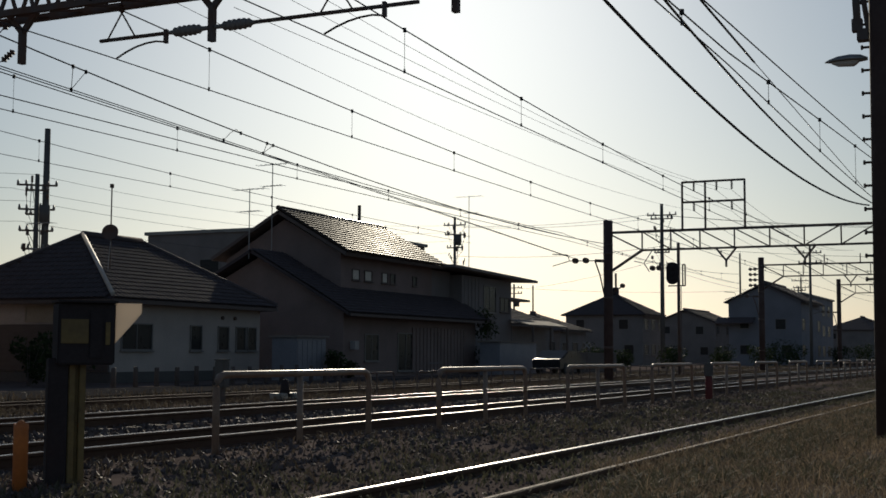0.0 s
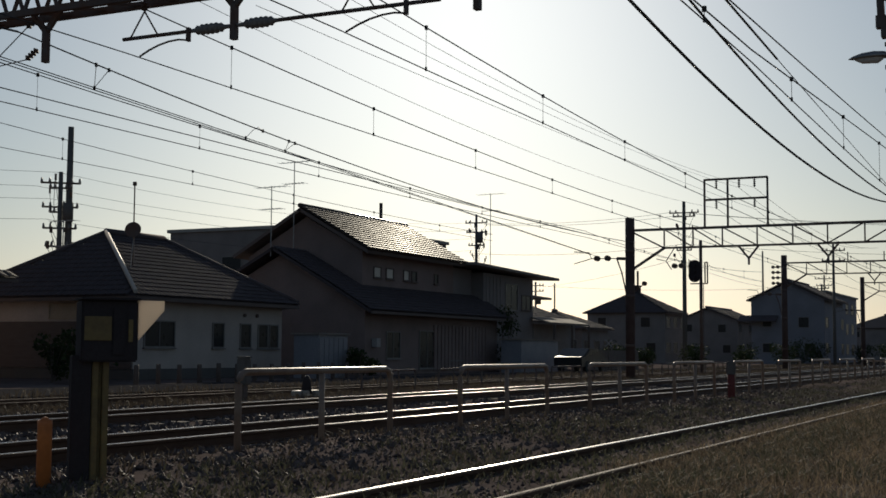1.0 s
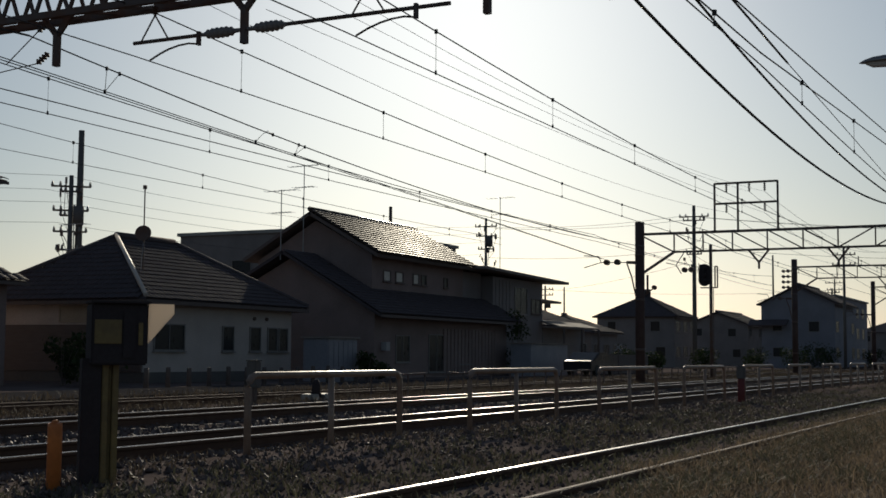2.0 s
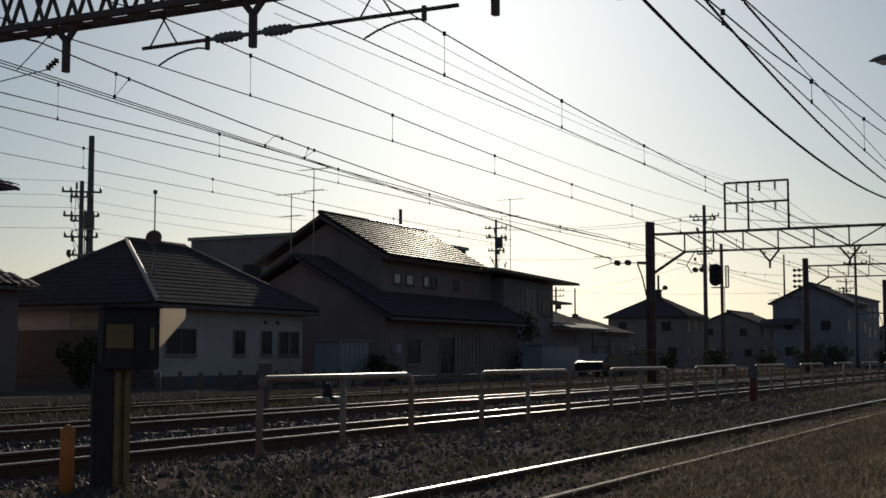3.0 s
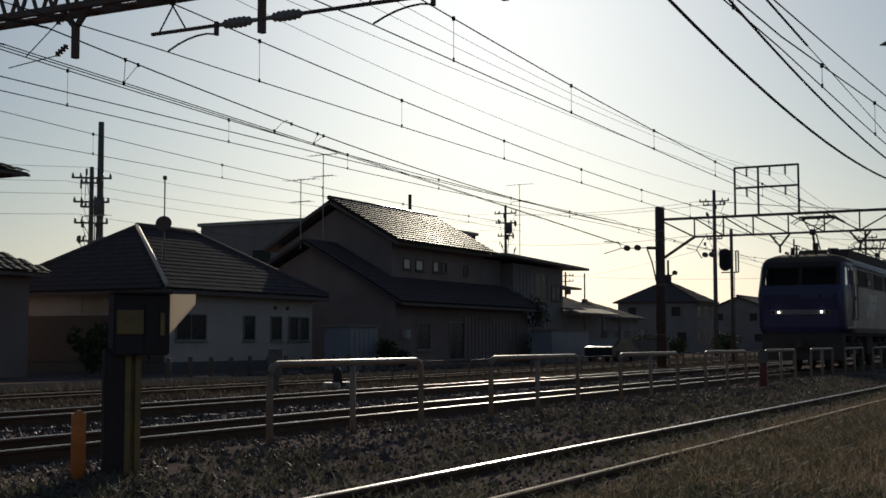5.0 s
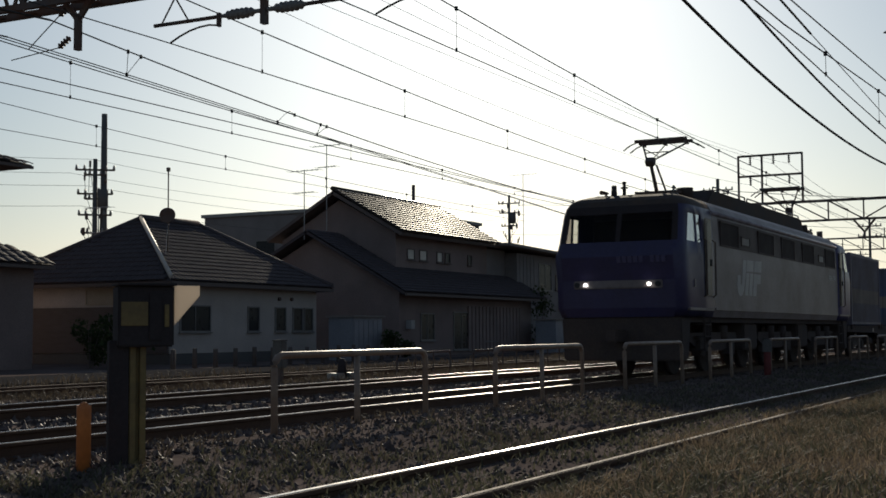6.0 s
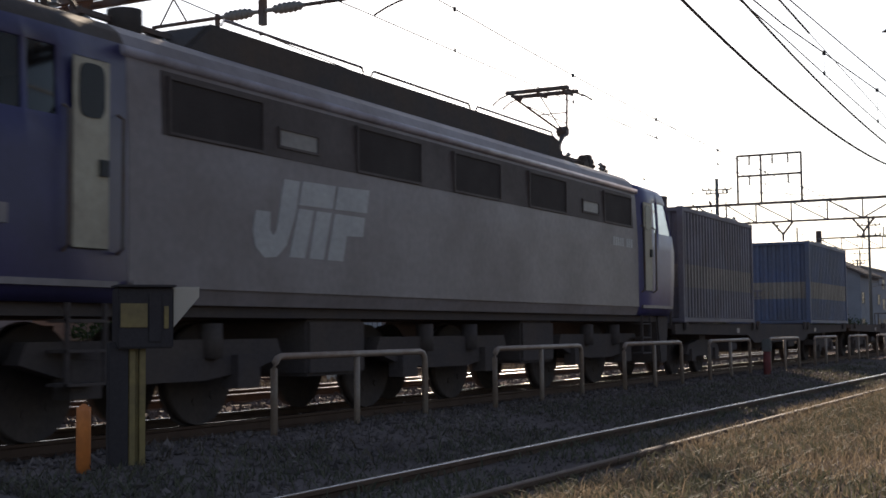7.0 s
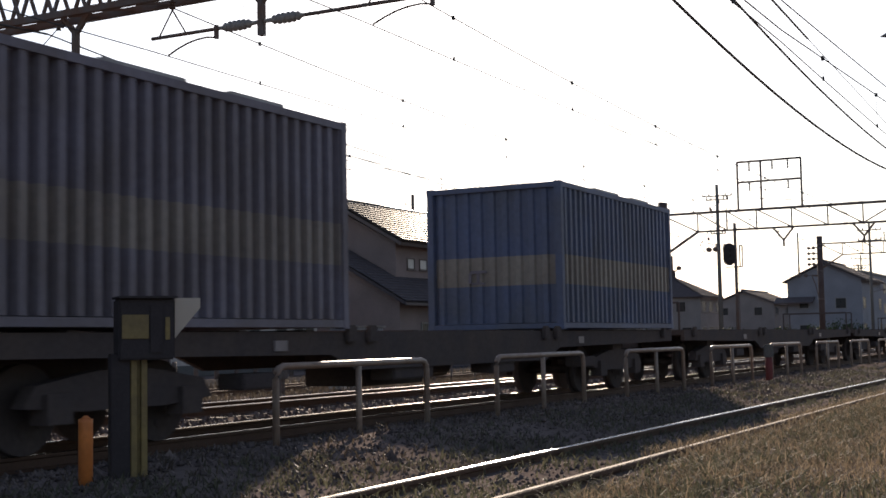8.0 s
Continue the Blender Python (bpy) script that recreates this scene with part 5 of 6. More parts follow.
def cab(loco, rear):
    """One hollow cab: a lofted shell with window openings in the front and the sides."""
    def at(x):
        return LOCO_LEN - x if rear else x
    sx = 1.33 if rear else 1.45
    nose = [0.14, 0.04, -0.07, -0.10, 0.02, 0.33, 0.43, 0.52, 0.66, 0.86, 1.1] if rear else LOCO_F
    roof = LOCO_Z[:-4] + ([3.84, 3.90, 3.95, 3.98] if rear else LOCO_Z[-4:])

    def section(r):
        """The plan of the cab at one height, from one side round the nose to the other."""
        w, f = LOCO_W[r], nose[r]
        front = w - (0.10 if rear else 0.13 if roof[r] > 2.8 else 0.07)
        chamfer = 0.15 if rear else 0.27
        cols = [(2.35, -w), (1.55, -w), (sx, -w), (1.09, -w), (1.03 if roof[r] > 2.8 else f + 0.45, -w), (f + chamfer, -w + 0.01), (f + 0.02, -front)]
        mid = [(f - 0.02 * (1 - abs(y / front)), y) for y in (-0.90 * front, -0.05, 0.05, 0.90 * front)]
        return cols + mid + [(x, -y) for x, y in reversed(cols)]
    bm = NB()
    grid = [[bm.verts.new((at(x), y, z)) for x, y in section(r)] for r, z in enumerate(roof)]
    n = len(grid[0])
    for r in range(len(grid) - 1):
        for c in range(n - 1):
            hole = r == 4 and (c in (7, 9) or c in (2, n - 4) or c in (4, n - 6))
            if not hole:
                q = (grid[r][c], grid[r][c + 1], grid[r + 1][c + 1], grid[r + 1][c])
                if len({tuple(v.co) for v in q}) == 4:
                    # dark screen surround in front, dark roof, blue elsewhere
                    skin = bm.faces.new(q)
                    skin.smooth = not (6 < c < n - 8)
                    skin.material_index = 2 if r in (4, 5) and 6 <= c <= n - 8 and not rear else (1 if r > 5 else 0)
    top = grid[-1]
    bm.faces.new(top).material_index = 1
    sh = part("cab_shell", bm, ("loco_lilac", "loco_lilac", "black_paint") if rear else ("loco_blue", "loco_roof", "black_paint"), loco, "lilac-blue cab end" if rear else "dark blue cab end")
    so = sh.modifiers.new("thickness", "SOLIDIFY")
    so.thickness, so.offset = 0.04, -1
    for c in (7, 9, 2, n - 4, 4, n - 6):
        bm = NB()
        pts = []
        for r, cc in ((4, c), (4, c + 1), (5, c + 1), (5, c)):
            x, y = section(r)[cc]
            pts.append(Vector((at(x + 0.02), y * 0.985, roof[r])))
        bm.faces.new([bm.verts.new(p) for p in pts])
        pane = part("cab_window", bm, "glass_dusty" if c in (4, n - 6) else "glass_tinted" if c == 2 and not rear else "glass", loco)
        pane.visible_shadow = False
    # inside: bulkhead, floor and desk
    bm = NB()
    box(bm, min(at(2.30), at(2.34)), max(at(2.30), at(2.34)), -1.30, 1.30, 1.35, 3.6)
    part("bulkhead", bm, "loco_under", loco)
    bm = NB()
    box(bm, min(at(0.2), at(2.28)), max(at(0.2), at(2.28)), -1.25, 1.25, 1.9, 1.95)
    box(bm, min(at(0.25), at(0.8)), max(at(0.25), at(0.8)), -1.0, 1.0, 1.96, 2.75)
    part("desk", bm, "rubber", loco)
    # lamp bar and lights
    bm = NB()
    a, b = at(-0.05 if rear else 0.02), at(0.14)
    box(bm, min(a, b), max(a, b), -0.95, 0.95, 1.92, 2.10)
    bar_ = part("lamp_bar", bm, "loco_grey", loco, "grey lamp bar", 0.02)
    for s in (-0.68, 0.68):
        bm = NB()
        d = -0.04 if rear else 0.03
        tube(bm, [(at(d), s, 2.01), (at(d - 0.045), s, 2.01)], 0.032 if not rear else 0.06, 14)
        part("headlight", bm, "lamp_glass" if rear else "headlight", bar_, "" if rear else "lit headlight")
        bm = NB()
        tube(bm, [(at(d), s * 1.27, 2.01), (at(d - 0.04), s * 1.27, 2.01)], 0.06, 12)
        part("tail_lamp", bm, "rubber", bar_)
    # number plate bars under the windscreen
    if not rear:
        for i in range(9):
            if i == 5:
                continue
            bm = NB()
            y = -0.06 - i * 0.118
            prism(bm, [(-0.052, 2.48), (-0.085, 2.62), (-0.03, 2.62), (0.0, 2.48)], y - 0.04, y + 0.04, "y")
            part("number_bar", bm, "plate_lilac", loco)
    # skirt, steps, plough, coupler
    bm = NB()
    prism(bm, [(at(0.18), 1.30), (at(0.30), 0.34), (at(0.7), 0.34), (at(0.9), 1.30)], -1.28, 1.28, "y")
    part("pilot", bm, "loco_under", loco, "dark skirt under the cab", 0.03)
    bm = NB()
    box(bm, min(at(-0.4), at(0.4)), max(at(-0.4), at(0.4)), -0.13, 0.13, 0.75, 1.02)
    part("coupler", bm, "loco_under", loco, "", 0.03)
    for s in (-1, 1):
        # cream side door with its window, and grab rails
        bm = NB()
        x0, x1 = min(at(1.59), at(2.07)), max(at(1.59), at(2.07))
        y = 1.405 * s
        box(bm, x0, x1, min(y, y + 0.02 * s), max(y, y + 0.02 * s), 1.78, 3.52)
        door = part("cab_door", bm, "loco_cream", loco, "cream cab door", 0.01)
        bm = NB()
        xm = (x0 + x1) / 2
        prism(bm, [(xm + 0.165 * math.copysign(abs(math.cos(t)) ** 0.5, math.cos(t)), 3.22 + 0.25 * math.copysign(abs(math.sin(t)) ** 0.5, math.sin(t))) for t in np.linspace(0, 6.283, 20, endpoint=False)], y + 0.021 * s, y + 0.03 * s, "y")
        part("door_window", bm, "window_dark", door)
        bm = NB()
        box(bm, xm + 0.1, xm + 0.2, min(y + 0.02 * s, y + 0.05 * s), max(y + 0.02 * s, y + 0.05 * s), 2.45, 2.6)
        part("door_handle", bm, "rubber", door)
        for xr in (1.50, 2.20):
            bm = NB()
            tube(bm, [(at(xr), 1.40 * s, 3.05), (at(xr), 1.47 * s, 3.0), (at(xr), 1.47 * s, 1.8), (at(xr), 1.40 * s, 1.75)], 0.018, 6)
            part("grab_rail", bm, "steel_dark", loco)
        bm = NB()
        box(bm, min(at(0.35), at(2.2)), max(at(0.35), at(2.2)), min(1.36 * s, 1.43 * s), max(1.36 * s, 1.43 * s), 1.44, 1.50)
        part("step_rail", bm, "loco_grey", loco)
        bm = NB()
        for z in (0.55, 0.85, 1.12):
            box(bm, min(at(1.6), at(2.1)), max(at(1.6), at(2.1)), min(1.15 * s, 1.38 * s), max(1.15 * s, 1.38 * s), z, z + 0.03)
        for x in (1.6, 2.08):
            box(bm, min(at(x), at(x + 0.03)), max(at(x), at(x + 0.03)), min(1.34 * s, 1.38 * s), max(1.34 * s, 1.38 * s), 0.55, 1.3)
        part("steps", bm, "loco_under", loco)
        if rear:
            continue
        bm = NB()
        box(bm, min(at(0.75), at(0.85)), max(at(0.75), at(0.85)), min(1.40 * s, 1.42 * s), max(1.40 * s, 1.42 * s), 1.95, 2.12)
        part("marker", bm, "loco_grey", loco)


def pantograph(loco, x, way):
    p_ = NB()
    for y in (-0.45, 0.45):
        bar(p_, (x - 0.7, y, 4.30), (x + 0.7, y, 4.30), 0.06, 0.06)
    for dx in (-0.6, 0.6):
        bar(p_, (x + dx, -0.45, 4.30), (x + dx, 0.45, 4.30), 0.06, 0.06)
    p = part("pantograph", p_, "steel_dark", loco, "raised single-arm pantograph")
    for dx in (-0.6, 0.6):
        for y in (-0.45, 0.45):
            bm = NB()
            insulator(bm, (x + dx, y, 4.0), (x + dx, y, 4.28), 0.07, 3)
            part("insulator", bm, "porcelain", p)
    kx, kz = x - way * 1.03, 4.97
    bm = NB()
    tube(bm, [(x - way * 0.45, 0, 4.1), (kx, 0, kz)], 0.05, 8, 0.04)
    tube(bm, [(x - way * 0.03, -0.1, 4.2), (kx + way * 0.12, -0.1, kz - 0.06)], 0.024, 6)
    part("lower_arm", bm, "steel_dark", p)
    bm = NB()
    prism(bm, [(kx - 0.13, kz + 0.01), (kx - 0.03, kz - 0.11), (kx + 0.09, kz - 0.06), (kx + 0.10, kz + 0.07), (kx + 0.0, kz + 0.13)], -0.10, 0.10, "y")
    part("knuckle", bm, "steel_dark", p, "", 0.02)
    bm = NB()
    for s in (-1, 1):
        tube(bm, [(kx, s * 0.08, kz + 0.05), (x + way * 0.05, s * 0.5, 5.52)], 0.022, 6)
    tube(bm, [(kx, 0, kz), (x + way * 0.05, 0, 5.5)], 0.015, 5)
    tube(bm, [(kx + way * 0.5, -0.26, kz + 0.30), (kx + way * 0.5, 0.26, kz + 0.30)], 0.015, 5)
    tube(bm, [(kx + way * 0.2, -0.14, kz + 0.14), (kx + way * 0.8, 0.38, kz + 0.44)], 0.012, 5)
    part("upper_arm", bm, "steel_dark", p)
    bm = NB()
    for dx in (-0.24, 0.24):
        tube(bm, [(x + dx, -0.88, 5.40), (x + dx, -0.72, 5.52), (x + dx, -0.55, 5.58), (x + dx, 0.55, 5.58), (x + dx, 0.72, 5.52), (x + dx, 0.88, 5.40)], 0.018, 6)
        box(bm, x + dx - 0.06, x + dx + 0.06, -0.6, 0.6, 5.575, 5.64)
    for y in (-0.5, 0, 0.5):
        bar(bm, (x - 0.24, y, 5.55), (x + 0.24, y, 5.55), 0.04, 0.06)
    part("collector_head", bm, "steel_dark", p)


def wheelset(parent, x, r, m="loco_under"):
    bm = NB()
    tube(bm, [(0, -0.6, 0), (0, 0.6, 0)], 0.08, 10)
    for s in (-1, 1):
        tube(bm, [(0, s * 0.50, 0), (0, s * 0.62, 0)], r, 24)
        tube(bm, [(0, s * 0.48, 0), (0, s * 0.505, 0)], r + 0.025, 24)
        for k in range(6):
            a = k * math.pi / 3
            tube(bm, [(math.cos(a) * r * 0.55, s * 0.61, math.sin(a) * r * 0.55), (math.cos(a) * r * 0.55, s * 0.63, math.sin(a) * r * 0.55)], 0.05, 6)
    w = part("wheelset", bm, m, parent)
    w.location = (x, 0, r)
    return w


def build_locomotive():
    loco = thing("locomotive", "blue and grey electric freight locomotive with lit headlights", "locomotive")
    cab(loco, False)
    cab(loco, True)
    # middle body
    sec = list(zip(LOCO_W, LOCO_Z))
    out = sec + [(-w, z) for w, z in reversed(sec)]
    bm = NB()
    prism(bm, out, 2.36, 16.84, "x")
    body = part("body", bm, "loco_grey", loco, "dirty grey machine-room body")
    for s in (-1, 1):
        # gutter tube carries the roof shoulder's sky highlight in its colour
        bm = NB()
        tube(bm, [(2.3, 1.345 * s, 3.70), (16.9, 1.345 * s, 3.70)], 0.055, 8)
        part("gutter", bm, "gutter_grey", body, "roof gutter with the sky's reflection painted in as a pale colour")
        bm = NB()
        y = 1.402 * s
        box(bm, 2.4, 16.8, min(y, y + 0.012 * s), max(y, y + 0.012 * s), 1.46, 1.52)
        part("lower_strip", bm, "loco_grey", body)
        yy = lambda z: (1.392 - 0.0476 * (z - 2.95)) * s
        bm = NB()
        prism(bm, [(yy(2.96) - 0.03 * s, 2.96), (yy(2.96) + 0.004 * s, 2.96), (yy(3.6) + 0.004 * s, 3.6), (yy(3.6) - 0.03 * s, 3.6)], 2.85, 16.6, "x")
        part("window_band", bm, "loco_band", body, "dark band along the upper side")
        for a, b, mt in ((2.96, 4.5, "window_dark"), (6.5, 8.1, "window_dark"), (9.1, 10.6, "window_dark"), (11.7, 13.2, "window_dark"), (15.05, 16.45, "window_dark"), (4.84, 5.6, "window_pale"), (14.0, 14.74, "window_pale")):
            z0, z1 = (3.0, 3.52) if mt == "window_dark" else (3.1, 3.28)
            bm = NB()
            t = 0.03
            for c, d, e, f in ((a - t, b + t, z0 - t, z0), (a - t, b + t, z1, z1 + t), (a - t, a, z0, z1), (b, b + t, z0, z1)):
                box(bm, c, d, min(yy(z0) - 0.03 * s, yy(z0) + 0.02 * s), max(yy(z0) - 0.03 * s, yy(z0) + 0.02 * s), e, f)
            fr = part("side_grille", bm, "loco_band", body)
            bm = NB()
            box(bm, a, b, min(yy(z0) - 0.06 * s, yy(z0) + 0.004 * s), max(yy(z0) - 0.06 * s, yy(z0) + 0.004 * s), z0, z1)
            part("grille_panel", bm, "grille" if mt == "window_dark" else "box_grey", fr)
        # slanted white mark made of plain blocks
        y0, y1 = sorted((1.399 * s, 1.404 * s))
        hook = [(4.90, 2.73), (5.22, 2.73), (5.12, 2.33), (4.95, 1.99), (4.76, 1.85), (4.52, 1.83), (4.36, 1.94), (4.31, 2.12), (4.37, 2.34), (4.64, 2.34), (4.63, 2.14), (4.69, 2.08), (4.75, 2.14)]
        blocks = [hook, [(5.27, 2.74), (5.98, 2.75), (5.90, 2.47), (5.20, 2.46)], [(5.19, 2.42), (5.50, 2.42), (5.31, 1.86), (5.00, 1.86)], [(5.56, 2.42), (5.88, 2.42), (5.70, 1.86), (5.40, 1.86)],
                  [(6.03, 2.75), (6.75, 2.77), (6.68, 2.48), (5.95, 2.47)], [(5.95, 2.42), (6.64, 2.42), (6.59, 2.18), (6.22, 2.17), (6.13, 1.86), (5.78, 1.86)]]
        for outline in blocks:
            bm = NB()
            prism(bm, outline, y0, y1, "y")
            part("white_mark", bm, "loco_white", body)
        for i in range(9):
            if i == 5:
                continue
            bm = NB()
            box(bm, 15.45 + i * 0.12, 15.54 + i * 0.12, *sorted((1.394 * s, 1.404 * s)), 2.58, 2.74)
            part("number_bar", bm, "loco_white", body)
    # roof hood between the pantographs
    bm = NB()
    prism(bm, [(3.85, 4.05), (4.35, 4.45), (14.3, 4.48), (14.7, 4.05)], -0.86, 0.86, "y")
    hood = part("roof_hood", bm, "loco_roof", loco, "sooty dark roof hood", 0.04)
    for s in (-0.8, 0.8):
        for a, b in ((4.6, 7.7), (7.9, 10.9), (11.1, 14.2)):
            bm = NB()
            tube(bm, [(a, s, 4.48), (a + 0.05, s, 4.55), (b - 0.05, s, 4.55), (b, s, 4.48)], 0.018, 6)
            part("hand_rail", bm, "loco_grey", hood)
    bm = NB()
    prism(bm, [(1.05, 4.06), (1.4, 4.10), (17.6, 4.10), (17.95, 4.06)], -0.7, 0.7, "y")
    part("roof_walk", bm, "loco_roof", loco)
    for x, y, w, h_ in ((16.56, -0.42, 0.10, 0.30), (16.74, -0.42, 0.11, 0.38), (15.0, -0.5, 0.2, 0.14), (15.5, -0.45, 0.22, 0.10), (15.95, -0.5, 0.2, 0.16), (15.0, 0.5, 0.18, 0.22)):
        bm = NB()
        box(bm, x, x + w * 1.6, y - w, y + w, 4.09, 4.10 + h_)
        part("roof_box", bm, "loco_roof", loco, "", 0.02)
    for x, hh in ((17.15, 0.38), (17.84, 0.34)):
        bm = NB()
        tube(bm, [(x, -0.42, 4.05), (x, -0.42, 4.05 + hh)], 0.06, 8, 0.05)
        tube(bm, [(x, -0.42, 4.0 + hh * 0.7), (x, -0.42, 4.05 + hh * 0.7)], 0.09, 8)
        part("roof_post", bm, "loco_roof", loco)
    for x, top, collar in ((1.27, 4.33, False), (1.96, 4.46, True)):
        bm = NB()
        tube(bm, [(x, 0.46, 4.0), (x, 0.46, top)], 0.042 if collar else 0.075, 8, 0.038 if collar else 0.055)
        if collar:
            tube(bm, [(x, 0.46, top - 0.13), (x, 0.46, top - 0.10)], 0.085, 8)
            tube(bm, [(x, 0.46, top - 0.01), (x, 0.46, top + 0.03)], 0.05, 8)
        part("roof_post", bm, "loco_roof", loco)
    bm = NB()
    tube(bm, [(3.37, -0.5, 4.05), (3.37, -0.5, 4.40), (3.37, -0.5, 4.42)], 0.18, 18)
    part("roof_drum", bm, "loco_roof", loco, "sooty round roof vent")
    for x in (17.3, 2.3, 15.6):
        bm = NB()
        insulator(bm, (x, -0.55, 4.06), (x, -0.55, 4.38), 0.06, 4)
        part("roof_insulator", bm, "porcelain", loco)
    for x in (1.0, 17.7):
        bm = NB()
        tube(bm, [(x, 0.55, 4.05), (x, 0.55, 4.14)], 0.03, 6)
        tube(bm, [(x - 0.3, 0.55, 4.12), (x + 0.1, 0.55, 4.14)], 0.05, 8, 0.03)
        part("horn", bm, "steel_dark", loco)
    pantograph(loco, 3.45, 1)
    pantograph(loco, 15.75, -1)
    # bogies and equipment below the floor
    bm = NB()
    box(bm, 0.6, 18.5, -1.25, 1.25, 1.18, 1.30)
    part("underframe", bm, "loco_under", loco)
    sets = []
    for c in (3.3, 9.4, 15.5):
        for s in (-1, 1):
            bm = NB()
            prism(bm, [(c - 2.0, 0.75), (c - 1.5, 0.62), (c - 0.6, 0.52), (c + 0.6, 0.52), (c + 1.5, 0.62), (c + 2.0, 0.75), (c + 1.9, 0.95), (c - 1.9, 0.95)], *sorted((0.95 * s, 1.12 * s)), "y")
            for d in (-1.25, 1.25):
                box(bm, c + d - 0.2, c + d + 0.2, *sorted((1.0 * s, 1.2 * s)), 0.42, 0.78)
                tube(bm, [(c + d * 0.55, 1.12 * s, 0.75), (c + d * 0.55, 1.12 * s, 1.12)], 0.12, 8)
            part("bogie_frame", bm, "loco_under", loco)
        for d in (-1.25, 1.25):
            sets.append(wheelset(loco, c + d, 0.56))
    for a, b in ((5.7, 7.0), (11.8, 13.1)):
        bm = NB()
        box(bm, a, b, -1.2, 1.2, 0.5, 1.18)
        part("equipment_box", bm, "loco_under", loco, "", 0.04)
    for o in loco.children_recursive:
        if o not in sets:
            o.data.transform(Matrix.Diagonal((1, 1.075, 1, 1)))
    return loco, sets


def build_wagon():
    w = thing("container_wagon", "long flat freight wagon with a dark steel underframe", "freight wagon", "container wagons")
    for s in (-1, 1):
        bm = NB()
        prism(bm, [(0.45, 1.14), (19.95, 1.14), (19.95, 0.92), (13.8, 0.86), (13.2, 0.66), (7.2, 0.66), (6.6, 0.86), (0.45, 0.92)], *sorted((1.14 * s, 1.22 * s)), "y")
        part("side_sill", bm, "loco_under", w)
    bm = NB()
    box(bm, 0.45, 19.95, -1.14, 1.14, 1.04, 1.12)
    for i in range(15):
        box(bm, 0.9 + i * 1.3, 1.05 + i * 1.3, -1.2, 1.2, 1.12, 1.16)
    part("deck", bm, "loco_under", w)
    for x in (0.0, 19.9):
        bm = NB()
        box(bm, x, x + 0.5, -0.13, 0.13, 0.78, 1.02)
        part("coupler", bm, "loco_under", w)
    for x in (0.5, 19.9):
        bm = NB()
        for y in (-1.1, 1.1):
            bar(bm, (x, y, 1.1), (x, y, 1.75), 0.04, 0.04)
        bar(bm, (x, -1.1, 1.75), (x, 1.1, 1.75), 0.04, 0.04)
        part("end_rail", bm, "loco_under", w)
    sets = []
    for c in (3.2, 17.2):
        bm = NB()
        for s in (-1, 1):
            prism(bm, [(c - 1.35, 0.46), (c - 0.6, 0.40), (c + 0.6, 0.40), (c + 1.35, 0.46), (c + 1.2, 0.66), (c + 0.4, 0.78), (c - 0.4, 0.78), (c - 1.2, 0.66)], *sorted((0.86 * s, 1.02 * s)), "y")
            for d in (-0.95, 0.95):
                box(bm, c + d - 0.16, c + d + 0.16, *sorted((0.86 * s, 1.08 * s)), 0.3, 0.58)
        box(bm, c - 0.25, c + 0.25, -1.0, 1.0, 0.6, 1.03)
        part("bogie_frame", bm, "loco_under", w)
        for d in (-0.95, 0.95):
            sets.append(wheelset(w, c + d, 0.43))
    bm = NB()
    box(bm, 8.6, 10.2, -0.5, 0.5, 0.4, 0.9)
    part("brake_gear", bm, "loco_under", w)
    bm = NB()
    tube(bm, [(11.0, 0.3, 0.62), (12.3, 0.3, 0.62)], 0.2, 10)
    part("air_tank", bm, "loco_under", w)
    for x in (5.4, 14.6):
        bm = NB()
        box(bm, x, x + 0.25, -1.245, -1.222, 0.92, 1.04)
        part("label_plate", bm, "loco_grey", w)
    for x in (1.0, 6.9, 7.4, 13.0, 13.5, 19.2):
        bm = NB()
        box(bm, x, x + 0.22, -1.29, -1.225, 1.0, 1.22)
        part("twist_lock", bm, "loco_under", w, "", 0.02)
    for x, l in ((4.9, 0.7), (8.2, 1.1), (11.2, 0.8), (15.0, 0.6)):
        bm = NB()
        box(bm, x, x + l, -1.18, -0.8, 0.5, 0.68)
        part("side_box", bm, "loco_under", w, "", 0.02)
    return w, sets


def corrugated(x0, x1, y0, y1, pitch=0.236, d=0.10):
    """The plan outline of a box with trapezoid ribs on all four sides."""
    def side(a, b, depth):
        a, b = Vector(a), Vector(b)
        u = (b - a).normalized()
        inw = Vector((-u.y, u.x))
        L = (b - a).length
        k = int(L / pitch)
        st = (L - k * pitch) / 2
        pts = []
        for i in range(k):
            for f, h in ((0.0, 0), (0.10, 1), (0.52, 1), (0.62, 0)):
                pts.append(a + u * (st + (i + f) * pitch) + inw * depth * h)
        return pts
    return [tuple(p) for p in side((x0, y0), (x1, y0), d) + side((x1, y0), (x1, y1), d * 0.5) + side((x1, y1), (x0, y1), d) + side((x0, y1), (x0, y0), d * 0.5)]


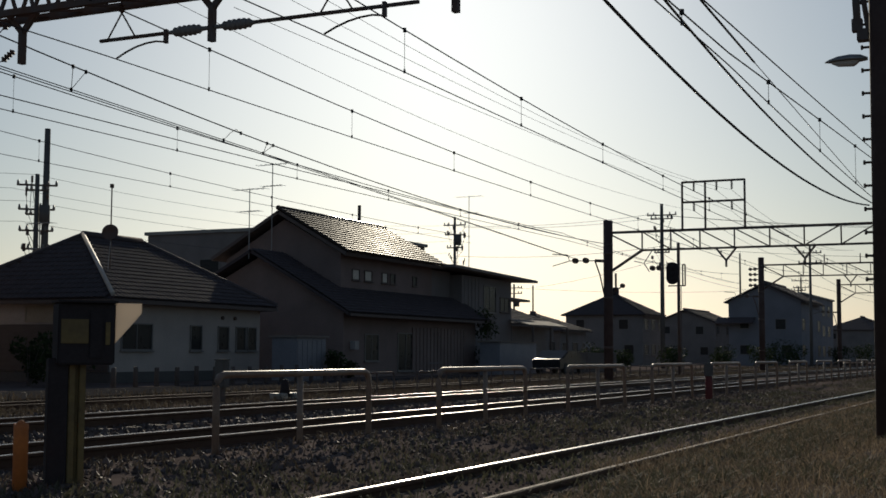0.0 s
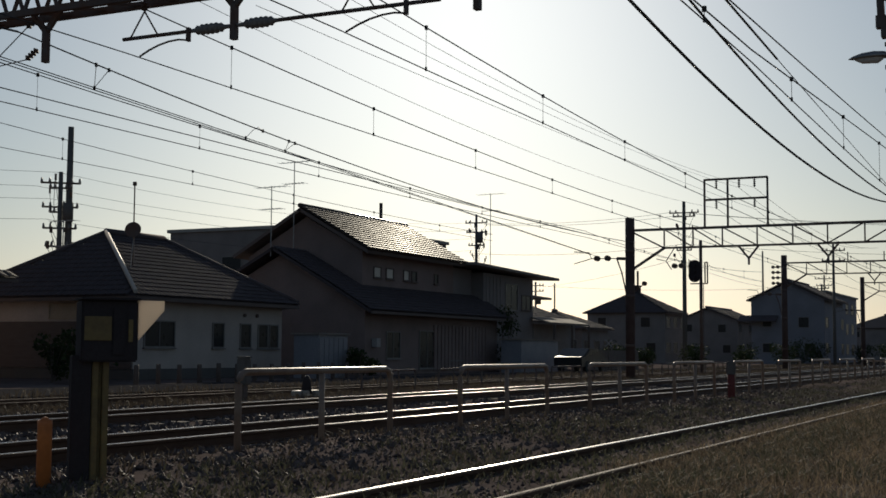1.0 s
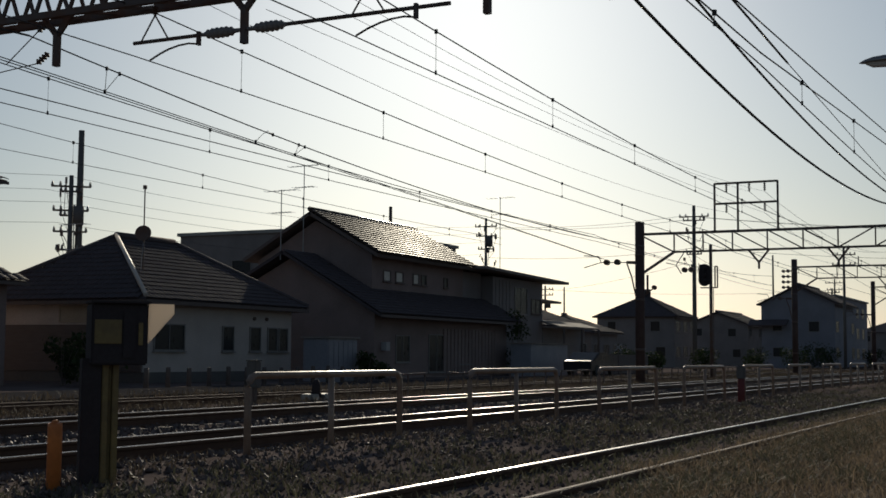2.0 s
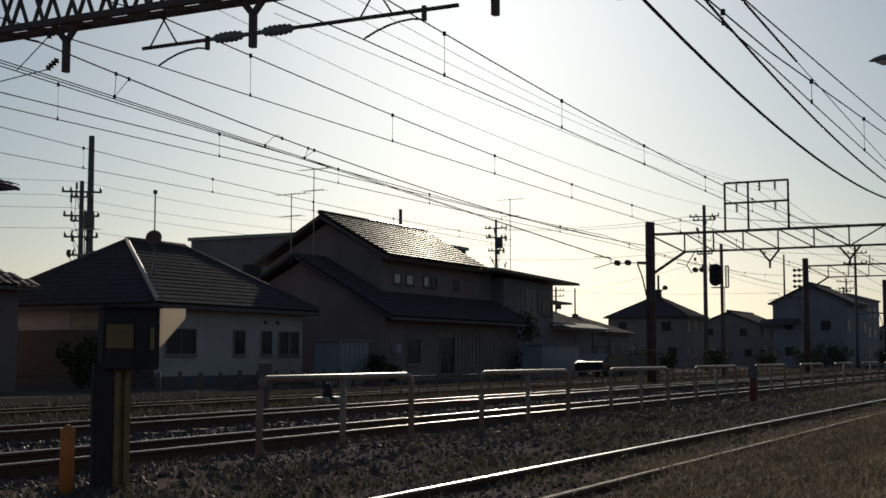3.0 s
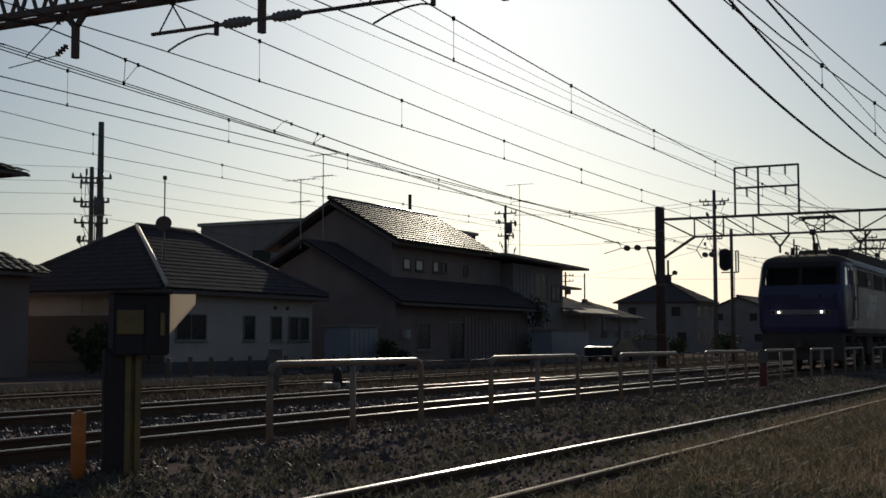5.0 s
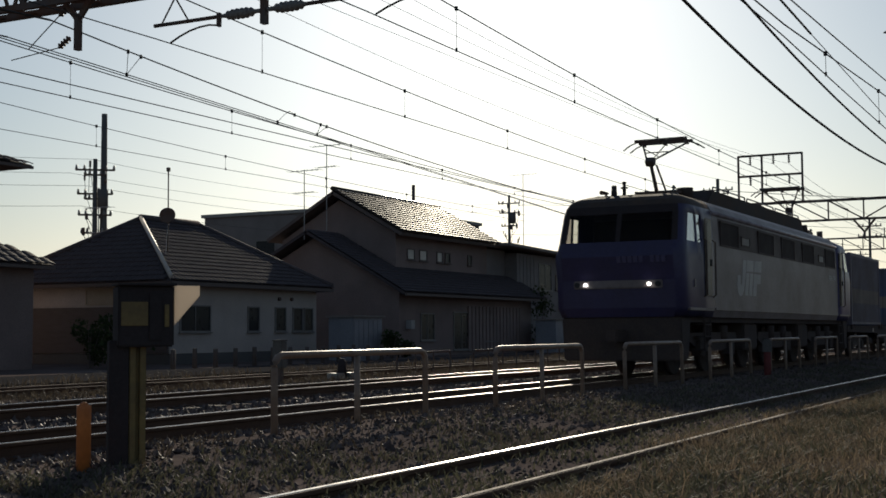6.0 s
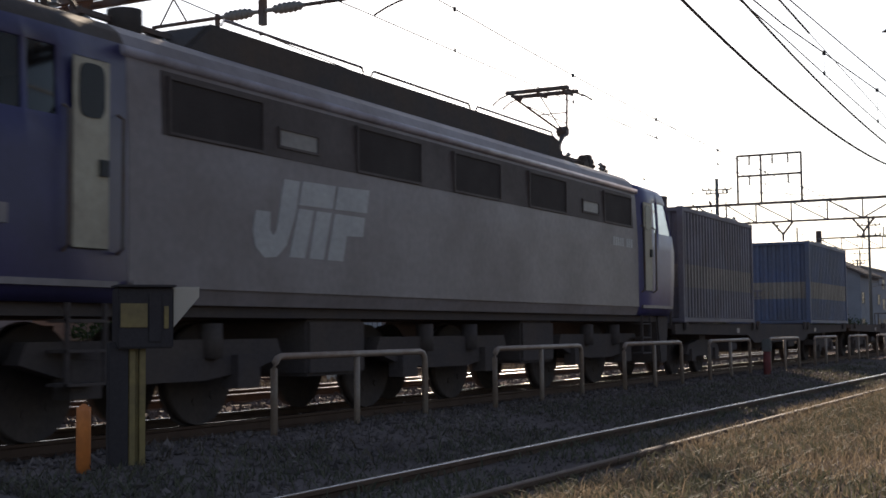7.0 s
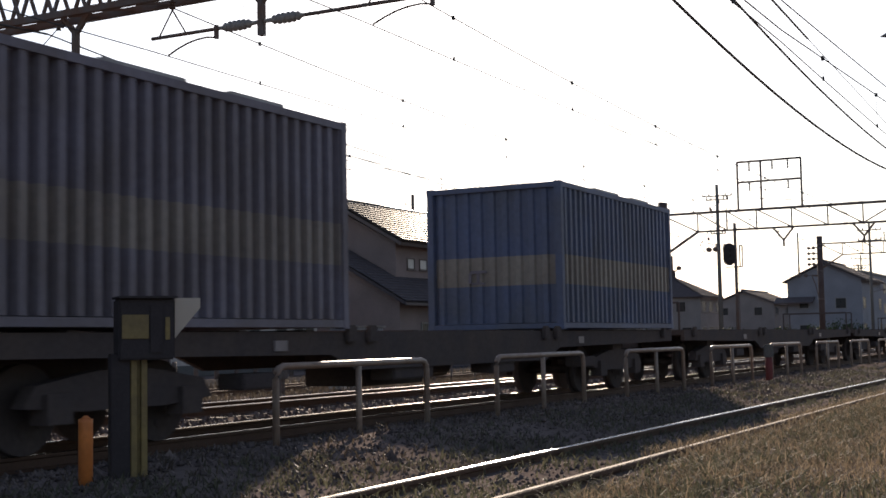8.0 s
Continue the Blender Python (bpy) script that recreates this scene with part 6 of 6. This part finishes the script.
def build_container(blue, cream, label, marks):
    c = thing("freight_container", label, "container", "containers on the train")
    out = corrugated(0.06, 6.0, -1.205, 1.205)
    for nm, mt, a, b in (("lower_panel", blue, 0.12, 0.79), ("band_panel", cream, 0.79, 1.31), ("upper_panel", blue, 1.31, 2.49)):
        bm = NB()
        prism(bm, out, a, b, "z")
        part(nm, bm, mt, c, "cream painted band" if nm == "band_panel" else "")
    for x in (0.0, 5.94):
        for y in (-1.222, 1.102):
            bm = NB()
            box(bm, x, x + 0.12, y, y + 0.12, 0, 2.59)
            box(bm, x - 0.004, x + 0.124, y - 0.004, y + 0.124, 0, 0.12)
            box(bm, x - 0.004, x + 0.124, y - 0.004, y + 0.124, 2.47, 2.594)
            part("corner_post", bm, blue, c, "", 0.006)
    for y in (-1.222, 1.142):
        for z in (0.02, 2.49):
            bm = NB()
            box(bm, 0.124, 5.936, y, y + 0.08, z, z + 0.09)
            part("side_rail", bm, blue, c)
    for x in (0.004, 5.976):
        for z in (0.02, 2.49):
            bm = NB()
            box(bm, x, x + 0.08, -1.12, 1.12, z, z + 0.09)
            part("end_rail", bm, blue, c)
    bm = NB()
    for i in range(20):
        box(bm, 0.13 + i * 0.29, 0.33 + i * 0.29, -1.14, 1.14, 2.49, 2.565 + random.uniform(0, 0.02))
    part("roof_panel", bm, "box_grey", c)
    for a, b in ((1.75, 3.0), (3.75, 4.75)):
        bm = NB()
        prism(bm, [(-1.2, 2.57), (1.2, 2.57), (1.19, 2.63), (-1.19, 2.63)], a, b, "x")
        part("roof_patch", bm, "box_grey", c, "", 0.01)
    for i, (y, z, w, h_, mt) in enumerate(((0.30, 1.05, 0.30, 0.05, "box_slate"), (0.30, 0.94, 0.05, 0.18, "box_slate"), (0.45, 0.94, 0.05, 0.18, "box_slate"), (0.30, 0.84, 0.25, 0.04, "box_slate")) if marks else ()):
        bm = NB()
        box(bm, 0.045, 0.058, y - w / 2, y + w / 2, z - h_ / 2, z + h_ / 2)
        part("marking", bm, mt, c)
    for o in c.children:
        o.data.transform(Matrix.Diagonal((1, 1.07, 0.985, 1)))
    return c


# ---- build all ----
build_ground()
build_road()
build_track(4.12, "railway track with one bright rail in dry grass", ("rail_rusty", "rail_head"), -60, 300, False)
build_track(9.72, "main railway track with bright worn rails on ballast", ("rail_head", "rail_head"), -60, 300, True, (4, 90))
build_track(13.74, "second main railway track with bright rails on ballast", ("rail_head", "rail_head"), -60, 300, True, (8, 90))
build_track(18.2, "little-used railway siding with rusty rails", ("rail_rusty", "rail_rusty"), -60, 300, False)
build_railings()
build_crossing_post()
build_lineside()
build_boom_gantry()
build_gantry(50.0, 1.0, 16.2, 5.9, True)
build_gantry(84.5, 1.0, 17.0, 6.8, False)
build_gantry(118.2, 1.0, 17.0, 7.2, False)
build_gantry(152.0, 1.0, 17.0, 7.0, False)
build_catenary(9.62, MAIN_SPANS, 0.1, "contact wire, messenger and droppers above the main track")
build_catenary(13.55, [(a, b, c0 + 0.03, c1 + 0.03, m0 + 0.03, m1 + 0.03, sag) for a, b, c0, c1, m0, m1, sag in MAIN_SPANS], 0.15, "contact wire, messenger and droppers above the second track")
build_catenary(18.2, SIDE_SPANS, 0.15, "contact wire, messenger and droppers above the siding")
build_catenary(22.4, SIDE_SPANS[:2], 0.1, "thin contact wire and messenger beyond the siding")
build_catenary(4.1, NEAR_SPANS, 0.0, "contact wire, messenger and droppers above the near track")
build_feeders()
build_poles()
build_bungalow()
build_big_house()
build_far_houses()
build_gardens()
LOCO, LOCO_SETS = build_locomotive()
WAGON, WAGON_SETS = build_wagon()
WAGONS = [WAGON] + [copy_thing(WAGON, pose(0, 0, 0)) for _ in range(6)]
BOXES = [build_container("box_slate", "box_tan", "dirty corrugated container, shade and glare painted in as slate-grey, with a faded tan band", False), build_container("box_blue", "box_cream", "weathered blue corrugated container with a cream band", True)]
build_grass()
build_ballast()


# ---- motions ----
TRAIN = [(0.0, 139.0), (1.0, 120.9), (2.0, 102.4), (3.0, 83.6), (4.2, 60.5), (4.6, 52.95), (5.2, 41.7), (5.8, 30.5), (6.2, 22.75), (6.5, 16.85), (7.0, 6.95), (7.4, -0.95), (7.8, -8.94), (8.0, -12.93)]


def motions():
    def along(ob, dx, z):
        walk(ob, [(t, pose(x + dx, 9.72, z)) for t, x in TRAIN])
    along(LOCO, 0.0, 0.0)
    ts, xs = [r[0] for r in TRAIN], [r[1] for r in TRAIN]
    for sets, r in ((LOCO_SETS, 0.56), (WAGON_SETS, 0.43)):
        for s in sets:
            p = s.location.copy()
            walk(s, [(i / FPS, pose(p.x, p.y, p.z, 0, -math.degrees((xs[0] - float(np.interp(i / FPS, ts, xs))) / r), 0)) for i in range(0, 241)])
    for i, w in enumerate(WAGONS):
        along(w, 19.55 + 20.4 * i, 0.0)
    for b, dx in zip(BOXES, (20.38, 33.32)):
        along(b, dx, 1.17)


motions()
